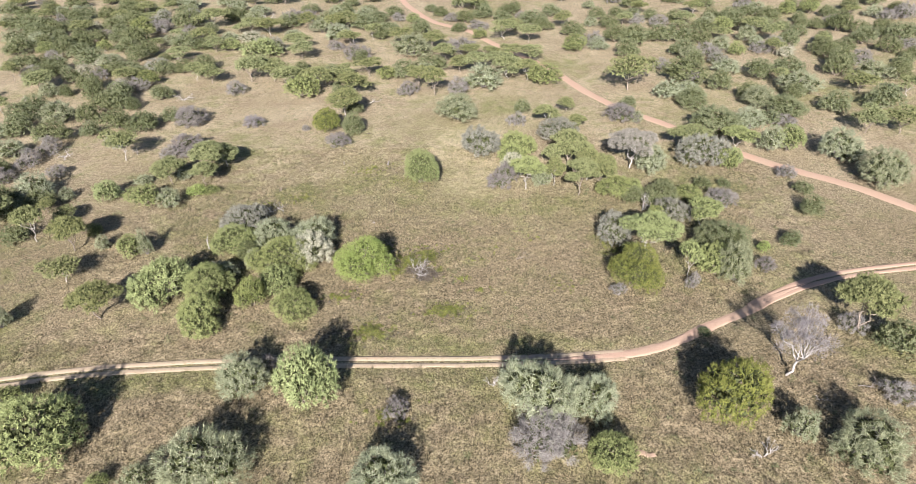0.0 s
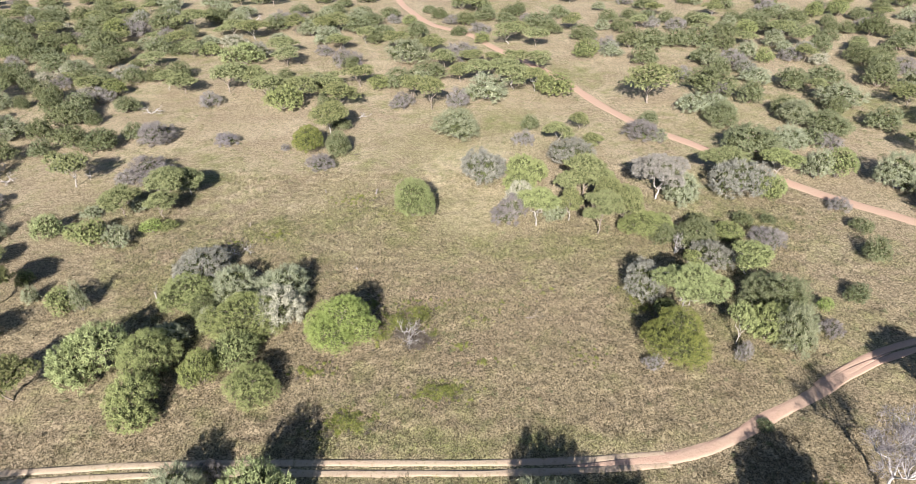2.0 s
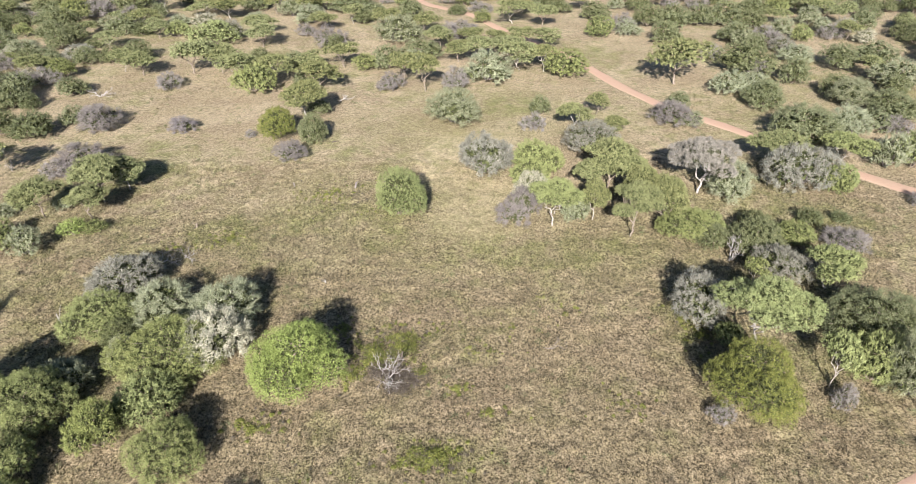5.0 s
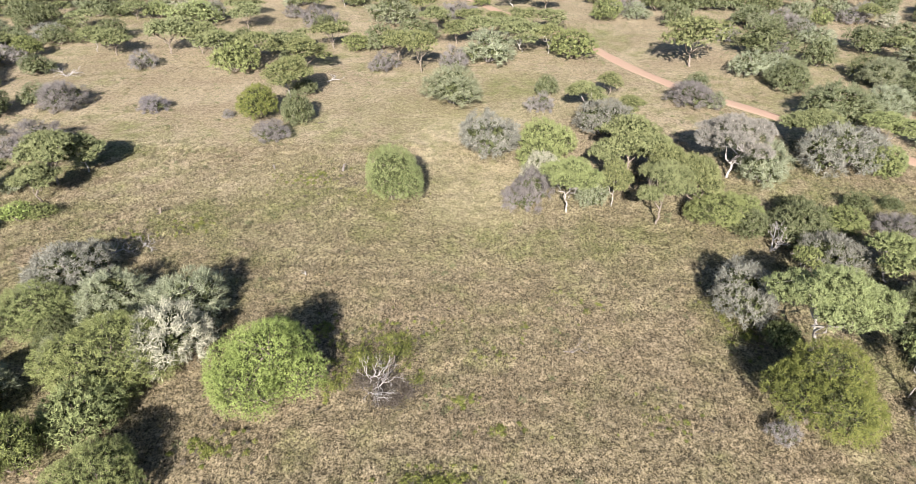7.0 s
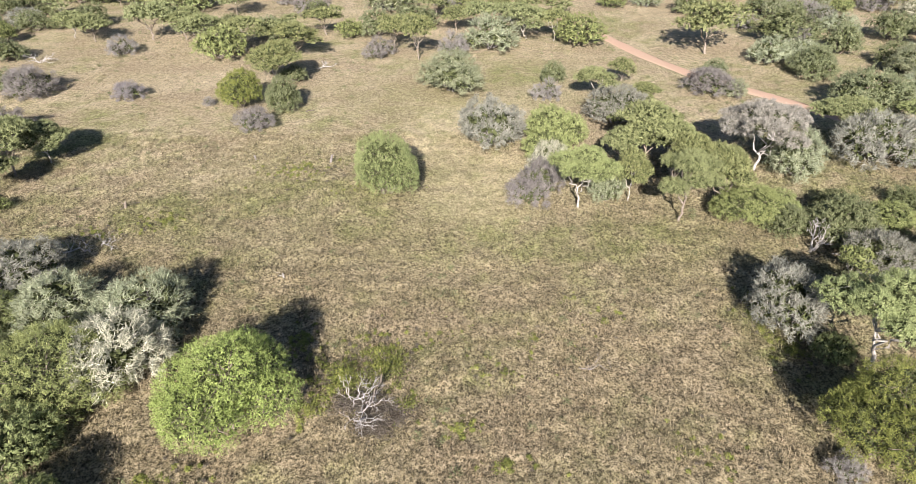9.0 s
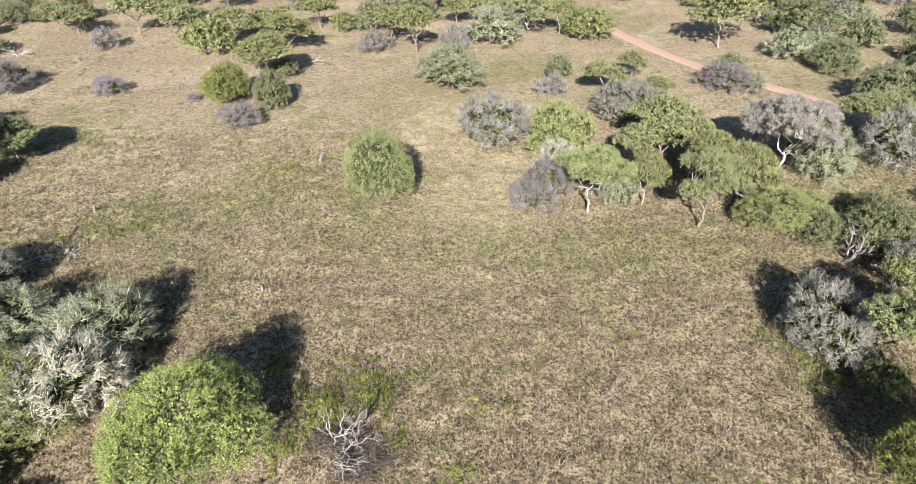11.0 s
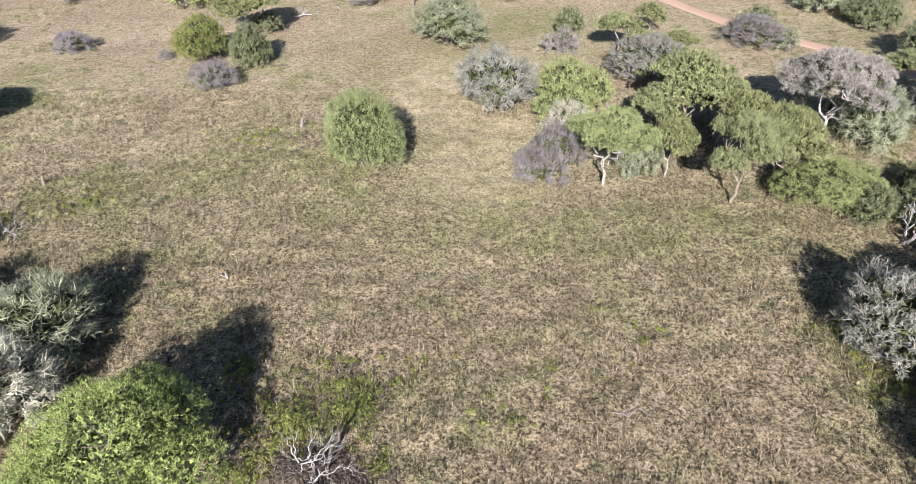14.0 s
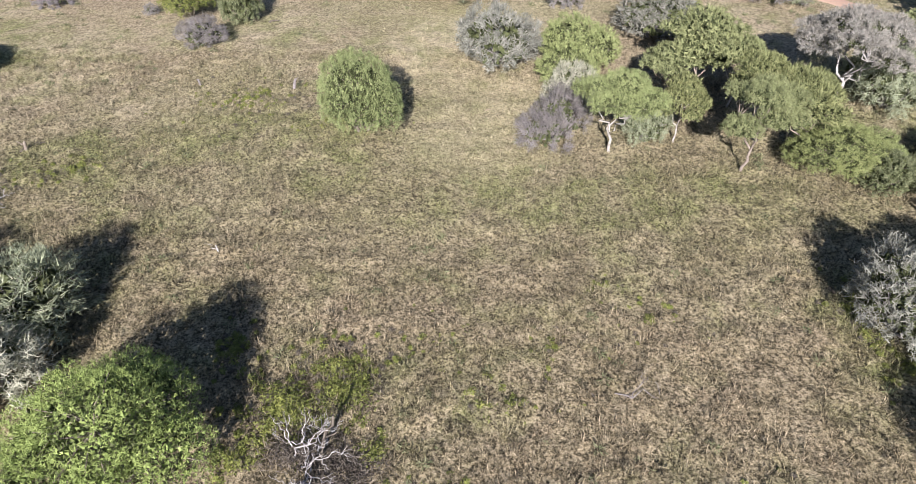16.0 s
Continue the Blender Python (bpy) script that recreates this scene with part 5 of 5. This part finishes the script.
plant("O", 91.4, 226.0, 4.17, 4.72, 2, 3, 35)
plant("O", -53.6, 226.4, 3.76, 3.53, 2, 4, 16)
plant("S", 49.3, 226.5, 2.76, 2.98, 2, 1, 25)
plant("O", 65.1, 226.8, 4.24, 4.84, 2, 2, 40)
plant("O", -73.5, 227.3, 3.14, 2.79, 2, 1, 197)
plant("U", -114.9, 227.6, 4.03, 4.63, 2, 2, 108)
plant("G", -109.2, 227.8, 2.40, 2.85, 2, 3, 357)
plant("O", -150.4, 228.3, 3.27, 4.79, 2, 0, 226)
plant("O", -100.2, 229.1, 3.99, 3.12, 2, 3, 337)
plant("O", -122.0, 230.1, 4.35, 5.63, 2, 0, 263)
plant("O", 8.6, 230.4, 3.95, 4.50, 2, 2, 323)
plant("O", 149.9, 230.5, 3.54, 4.00, 2, 0, 339)
plant("O", -167.2, 230.7, 3.75, 4.69, 2, 1, 140)
plant("O", 108.3, 230.8, 3.66, 4.65, 2, 0, 84)
plant("O", 2.7, 231.8, 4.45, 5.78, 2, 4, 29)
plant("S", -113.8, 232.0, 2.55, 2.84, 2, 4, 347)
plant("U", -107.6, 232.2, 2.66, 3.87, 2, 0, 86)
plant("S", -81.1, 232.5, 3.13, 3.88, 2, 1, 353)
plant("S", 84.6, 232.5, 2.40, 2.99, 2, 2, 261)
plant("S", -143.2, 233.4, 2.42, 2.87, 2, 3, 293)
plant("U", 93.1, 233.5, 2.64, 2.84, 2, 4, 12)
plant("U", -152.8, 233.9, 2.84, 3.60, 2, 3, 328)
plant("K", 81.2, 234.8, 2.80, 3.12, 2, 2, 29)
plant("P", 60.2, 235.5, 3.66, 4.07, 2, 2, 291)
plant("U", 107.5, 236.6, 3.87, 5.70, 2, 4, 12)
plant("S", -101.7, 236.7, 4.33, 6.12, 2, 2, 341)
plant("O", -39.7, 236.7, 3.11, 3.61, 2, 2, 20)
plant("O", -156.1, 237.1, 3.39, 4.22, 2, 0, 57)
plant("U", 40.9, 238.1, 3.48, 4.20, 2, 3, 162)
plant("P", 141.7, 238.3, 3.84, 4.33, 2, 3, 62)
plant("U", -169.0, 238.5, 4.16, 4.55, 2, 1, 40)
plant("S", -88.2, 239.7, 3.91, 4.86, 2, 3, 131)
plant("U", -121.7, 239.8, 2.80, 3.88, 2, 1, 20)
plant("O", -127.1, 240.0, 3.49, 4.42, 2, 1, 208)
plant("U", 94.9, 240.3, 2.56, 3.54, 2, 2, 265)
plant("U", -78.3, 240.5, 3.21, 3.96, 2, 4, 179)
plant("U", -66.7, 241.3, 4.01, 5.84, 2, 0, 203)
plant("U", 37.9, 241.4, 3.32, 4.71, 2, 2, 89)
plant("S", 91.2, 241.6, 3.59, 4.49, 2, 0, 169)
plant("O", -148.3, 241.7, 4.45, 4.97, 2, 2, 225)
plant("U", 10.6, 242.5, 3.50, 4.61, 2, 2, 336)
plant("K", -111.2, 242.6, 2.85, 3.76, 2, 2, 188)
plant("S", 85.7, 242.7, 3.21, 4.77, 2, 2, 353)
plant("K", -48.3, 243.8, 3.58, 4.57, 2, 1, 143)
plant("O", 105.2, 244.1, 2.75, 4.00, 2, 3, 217)
plant("O", -71.3, 244.2, 3.83, 4.45, 2, 0, 262)
plant("O", -32.3, 244.5, 4.34, 4.98, 2, 1, 37)
plant("O", -108.1, 244.8, 2.33, 3.09, 2, 2, 299)
plant("K", -91.5, 245.0, 2.65, 3.27, 2, 3, 299)
plant("S", -84.0, 245.9, 4.31, 5.80, 2, 2, 42)
plant("S", -174.0, 247.1, 3.53, 4.76, 2, 1, 236)
plant("O", -137.4, 247.2, 3.94, 5.68, 2, 0, 148)
plant("O", 13.1, 248.5, 2.52, 3.54, 2, 4, 64)
plant("P", -165.9, 249.1, 2.43, 3.63, 2, 3, 77)
plant("S", -114.5, 249.6, 3.26, 4.06, 2, 0, 49)
plant("P", 6.1, 249.9, 4.48, 5.45, 2, 1, 334)
plant("O", 14.6, 253.6, 4.26, 5.90, 2, 4, 296)
plant("K", -140.7, 254.3, 3.60, 4.70, 2, 4, 265)
plant("W", -151.5, 255.5, 3.85, 4.41, 2, 1, 65)
plant("O", -27.9, 256.3, 3.86, 4.29, 2, 4, 264)
plant("S", -121.5, 263.9, 4.18, 5.21, 2, 3, 96)


# ---- dead wood, stumps and posts ----
def stump(x, y, h, r, lean=0.1, mat=DEADWOOD, seed=0):
    """A weathered broken stump with a splintered top and a side snag."""
    rng = np.random.default_rng(seed)
    tb = Tubes()
    top = np.array([lean * h, rng.normal(0, 0.08) * h, h])
    tb.add([(0, 0, -0.06), (0.02, 0, 0.1 * h), tuple(top * 0.5), tuple(top * 0.86), tuple(top)], [r * 1.5, r * 1.1, r, r * 0.8, r * 0.25], 8)
    tb.limb(rng, top * 0.55, top * 0.6 + np.array([rng.normal(0, 0.4), rng.normal(0, 0.4), 0.45]) * h, r * 0.5, r * 0.15, 0.1, 4, 5)
    ob = new("tree_stump", tb.mesh("tree_stump", mat))
    ob.matrix_basis = pose(x, y, -0.02)
    return tagged(ob, "grey weathered broken tree stump in the grass", "stump", "stumps of the savanna")


def fallen(x, y, length, turn, thick=0.09, twigs=6, mat=DEADWOOD, seed=0, label="bleached fallen dead branch lying in the grass"):
    """A fallen bough with side branches, resting on the ground."""
    rng = np.random.default_rng(seed)
    tb = Tubes()
    pts = tb.limb(rng, (-length / 2, 0, thick * 0.9), (length / 2, 0.1, thick * 1.4), thick, thick * 0.4, 0.06, 7, 7)
    for _ in range(twigs):
        p = pts[int(rng.integers(1, 7))]
        d = unit(np.array([rng.uniform(-0.3, 1), rng.normal(0, 0.8), rng.uniform(0.02, 0.5)]))
        branchy(tb, rng, p, d, length * rng.uniform(0.12, 0.26), thick * 0.5, 2, 5)
    ob = new("fallen_branch", tb.mesh("fallen_branch", mat))
    ob.matrix_basis = pose(x, y, -0.02, 0, 0, turn)
    return tagged(ob, label, "dead branch", "dead branches on the ground")


stump(-13.4, 98.3, 1.0, 0.13, 0.25, BARK_GREY, 1)
stump(-21.8, 99.0, 0.7, 0.10, -0.1, BARK_GREY, 2)
stump(-13.57, 76.9, 0.7, 0.06, -0.12, DEADWOOD, 3)
stump(-38.3, 70.7, 1.9, 0.08, 0.03, DEADWOOD, 4)
stump(-31.6, 88.6, 0.9, 0.12, 0.3, BARK, 5)
fallen(-31.2, 88.9, 1.9, 40, 0.08, 3, DARKWOOD, 6, "dark fallen bough beside a stump in the grass")
fallen(-19.9, 132.2, 2.4, 20, 0.10, 5, DEADWOOD, 7)
fallen(-18.7, 113.5, 0.9, 10, 0.12, 2, DARKWOOD, 8, "short dark log lying in the grass")
fallen(9.2, 66.6, 2.6, -8, 0.04, 3, BARK_GREY, 9)
fallen(-31.8, 81.5, 3.6, 15, 0.08, 14, DEADWOOD, 10)
plant("Q", -44.7, 119.5, 2.5, 2.3, 1, 0, 20)
plant("K", 30.4, 50.0, 0.95, 0.8, 2, 1, 70)
fallen(33.5, 78.6, 4.2, -35, 0.06, 4, DEADWOOD, 13)
fallen(46.0, 40.2, 3.6, -30, 0.05, 8, BARK_GREY, 14)


def dead_shrub(x, y, r, h):
    """Collapsed dead shrub: bleached limbs over a low mat of dark twigs."""
    rng = np.random.default_rng(77)
    root = new("dead_shrub")
    tb = Tubes()
    for k in range(9):
        a = rng.uniform(0, 6.28)
        branchy(tb, rng, np.array([rng.normal(0, 0.3), rng.normal(0, 0.3), 0.0]), unit(np.array([np.cos(a), np.sin(a), rng.uniform(0.4, 1.1)])), h * rng.uniform(0.3, 0.45), 0.05, 3)
    part("bare_crown", tb.mesh("bare_crown", DEADWOOD), root, "bleached white bare limbs")
    bole = Tubes()
    bole.limb(rng, (0.5, 0.2, -0.05), (1.3, 1.1, 2.3), 0.14, 0.06, 0.08, 6, 7)
    bole.limb(rng, (0.95, 0.7, 1.3), (1.5, 0.5, 2.0), 0.06, 0.02, 0.1, 4, 5)
    part("trunk", bole.mesh("trunk", DARKWOOD), root, "dark leaning broken trunk")
    m = 5200
    heap = np.stack([rng.normal(0, 0.45, 9) * r, rng.normal(-0.12, 0.26, 9) * r, rng.uniform(0.2, 0.7, 9)], 1)
    k = rng.integers(0, 9, m)
    pos = heap[k] * np.array([1, 1, 0]) + rng.normal(0, 1, (m, 3)) * np.array([0.55, 0.4, 0])
    pos[:, 2] = rng.random(m) * heap[k, 2]
    way = unit(rng.normal(0, 1, (m, 3)) * np.array([1, 1, 0.6]))
    V = leaf_tris(rng, pos, unit(np.cross(way, rng.normal(0, 1, (m, 3)))), 0.6, 0.04, way)
    part("twig_mat", mesh_np("twig_mat", V, None, tri_index(V), DARKWOOD), root, "dark grey mat of fine twigs")
    root.matrix_basis = pose(x, y, -0.02)
    tagged(root, "collapsed dead shrub with bleached limbs over dark twigs", "dead shrub")


dead_shrub(-5.7, 63.2, 2.6, 2.9)


# ---- herbs and grass ----
def near_road(x, y, gap):
    keep = np.ones(len(x), bool)
    for line, half in ((left, 1.0), (bend, 1.2), (right, 1.0), (red_road, 1.8)):
        for s in range(0, len(line), 2):
            keep &= (x - line[s, 0]) ** 2 + (y - line[s, 1]) ** 2 > (half * gap) ** 2
    return keep


def herb_patch(rng, x, y, rx, ry, count, high, long=1.7, thin=0.7):
    a, q = rng.uniform(0, 6.28, count), np.minimum(np.abs(rng.normal(0, 0.62, count)), 1.5)
    c = np.stack([x + rx * q * np.cos(a), y + ry * q * np.sin(a), np.zeros(count)], 1)
    hh = high * rng.uniform(0.4, 1.0, count) * np.clip(1.15 - q * 0.7, 0.25, 1.1)
    per = 60
    d = sphere_dirs(rng, count * per, 0.0)
    pos = np.repeat(c, per, 0) + d * np.repeat(hh, per)[:, None] * np.array([0.9, 0.9, 1.0]) * rng.uniform(0.4, 1.0, (count * per, 1))
    nr = unit(d * 0.6 + rng.normal(0, 0.4, d.shape) + np.array([0, 0, 0.6]))
    s = rng.uniform(0.07, 0.14, count * per)
    return leaf_tris(rng, pos, nr, s * long, s * thin)


def herbs():
    rng = np.random.default_rng(5)
    spots = [(-7.2, 66.0, 2.9, 2.6, 76, 1.1), (-4.2, 66.9, 2.2, 2.0, 40, 1.1), (-2.9, 63.6, 1.2, 1.8, 16, 0.7), (-9.0, 63.5, 2.2, 1.6, 30, 0.6), (3.0, 59.5, 3.5, 1.6, 20, 0.4),
             (-1.8, 55.0, 3.6, 2.0, 130, 0.7), (-11.2, 51.2, 3.2, 2.2, 120, 0.8), (0.5, 62.0, 2.4, 1.2, 26, 0.4), (22.5, 71.5, 2.2, 3.2, 40, 0.5),
             (-16.0, 58.0, 4.0, 2.0, 40, 0.5), (-7.5, 38.2, 3.0, 2.2, 50, 0.8), (9.0, 74.0, 1.6, 1.2, 12, 0.35), (-27.0, 86.0, 5.0, 3.0, 50, 0.4),
             (-17.0, 96.5, 7.0, 5.0, 90, 0.4), (-9.0, 93.0, 5.0, 3.5, 60, 0.35), (-33.0, 84.5, 4.0, 2.0, 30, 0.4), (14.0, 60.0, 3.5, 2.5, 30, 0.35),
             (-5.0, 68.6, 3.6, 2.6, 70, 0.5), (-0.5, 70.2, 4.0, 2.0, 40, 0.28), (3.0, 66.2, 3.0, 2.2, 60, 0.42), (5.5, 69.5, 3.0, 2.0, 30, 0.28), (11.0, 71.5, 4.0, 2.5, 34, 0.28), (-10.5, 69.5, 2.0, 2.4, 34, 0.4), (23.5, 68.0, 2.0, 3.0, 40, 0.45)]
    V = np.concatenate([herb_patch(rng, *spot) for spot in spots])
    W = np.concatenate([herb_patch(rng, x, y, rx * 1.15, ry * 1.15, count // 2, high * 0.9, 2.6, 0.22) for x, y, rx, ry, count, high in spots])
    tagged(new("dry_weeds", mesh_np("dry_weeds", W, None, tri_index(W), DARKWOOD)), "dark brown dry weed stalks among the herbs", "weeds", "", "stuff")
    tagged(new("green_herbs", mesh_np("green_herbs", V, None, tri_index(V), LEAF["H"])), "low yellow-green herbs among the dry grass", "herbs", "", "stuff")


def grass_field(name, seed, count, box, blades, high, wide, spread, label):
    """Tussocks of fine dry blades over a stretch, leaning out every way."""
    rng = np.random.default_rng(seed)
    x = rng.uniform(box[0], box[1], count)
    y = rng.uniform(box[2], box[3], count)
    keep = near_road(x, y, 1.0) & (np.abs(x) < box[4] + (y - box[2]) * box[5])
    x, y = x[keep], y[keep]
    m = len(x)
    thick = lumps(x, y, 1.0) * 0.5 + lumps(x, y, 2.7) * 0.5
    trodden = np.exp(-((x - 1.5) / 5.0) ** 2 - ((y - 93.0) / 13.0) ** 2)
    big = rng.uniform(0.55, 1.35, m) * (0.45 + 1.1 * thick) * (1 - 0.6 * trodden)
    N = m * blades
    k = np.repeat(np.arange(m), blades)
    a = rng.uniform(0, 6.28, N)
    way = np.stack([np.cos(a), np.sin(a), np.zeros(N)], 1)
    foot = np.stack([x, y, rise(x, y) - 0.02], 1)[k] + way * (spread * big[k] * rng.random(N) ** 0.7)[:, None]
    a = a + rng.normal(0, 0.9, N)
    way = np.stack([np.cos(a), np.sin(a), np.zeros(N)], 1)
    H = high * big[k] * rng.uniform(0.4, 1.2, N)
    tip = foot + way * (H * rng.uniform(0.3, 1.2, N))[:, None] + np.array([[0, 0, 1.0]]) * H[:, None]
    b = a + 1.57 + rng.normal(0, 0.5, N)
    side = np.stack([np.cos(b), np.sin(b), np.zeros(N)], 1) * (wide * rng.uniform(0.5, 1.4, N))[:, None]
    V = np.stack([foot - side, foot + side, tip], 1).reshape(-1, 3)
    tagged(new(name, mesh_np(name, V, None, np.arange(N * 3).reshape(N, 3), GRASS)), label, "grass", "", "stuff")


def low_scrub(name, seed, count, box, mat, size, label):
    """Knee-high tussocks and woody herbs, each a small ragged dome, in drifts away from the trodden middle of the clearing."""
    rng = np.random.default_rng(seed)
    x, y = rng.uniform(box[0], box[1], count), rng.uniform(box[2], box[3], count)
    bare = np.exp(-((x - 0.0) / 26.0) ** 2 - ((y - 104.0) / 28.0) ** 2)
    drift = lumps(x, y, 9.0) * 0.6 + lumps(x, y, 3.0) * 0.4
    keep = (rng.random(count) < np.clip(drift * 2.4 - 0.75, 0.04, 1) * (1 - 0.85 * bare)) & near_road(x, y, 1.2) & (np.abs(x) < 34 + (y - 20) * 0.8)
    x, y = x[keep], y[keep]
    per = 30
    r = np.repeat(size * rng.uniform(0.5, 1.5, len(x)), per)
    d = sphere_dirs(rng, len(r), 0.0)
    pos = np.repeat(np.stack([x, y, rise(x, y) - 0.03], 1), per, 0) + d * (r * rng.uniform(0.5, 1.0, len(r)))[:, None] * np.array([1.0, 1.0, 0.9])
    way = unit(d + rng.normal(0, 0.5, d.shape))
    V = leaf_tris(rng, pos, unit(d + rng.normal(0, 0.5, d.shape)), r * 0.7, r * 0.13, way)
    tagged(new(name, mesh_np(name, V, None, tri_index(V), mat)), label, "scrub", "", "stuff")


herbs()
low_scrub("low_scrub", 31, 8000, (-110, 110, 20, 170), LEAF["O"], 0.34, "small olive woody herbs scattered through the grass")
low_scrub("grass_tussocks", 32, 11000, (-110, 110, 20, 170), GRASS, 0.34, "knee-high tussocks of coarse dry grass")
TUFTS = "tufts of dry straw-coloured and green grass"
grass_field("dry_grass", 21, 44000, (-58, 58, 50, 106, 32, 0.55), 12, 0.36, 0.016, 0.15, TUFTS)
grass_field("dry_grass", 22, 18000, (-62, 66, 20, 50, 36, 0.85), 11, 0.38, 0.022, 0.18, TUFTS)
grass_field("dry_grass", 23, 18000, (-120, 120, 106, 175, 66, 0.8), 7, 0.20, 0.032, 0.26, "tufts of pale dry grass")
grass_field("dry_grass", 24, 8000, (-105, -50, 48, 106, 105, 0.5), 5, 0.26, 0.034, 0.24, "tufts of pale dry grass")
grass_field("dry_grass", 25, 8000, (50, 105, 48, 106, 105, 0.5), 5, 0.26, 0.034, 0.24, "tufts of pale dry grass")
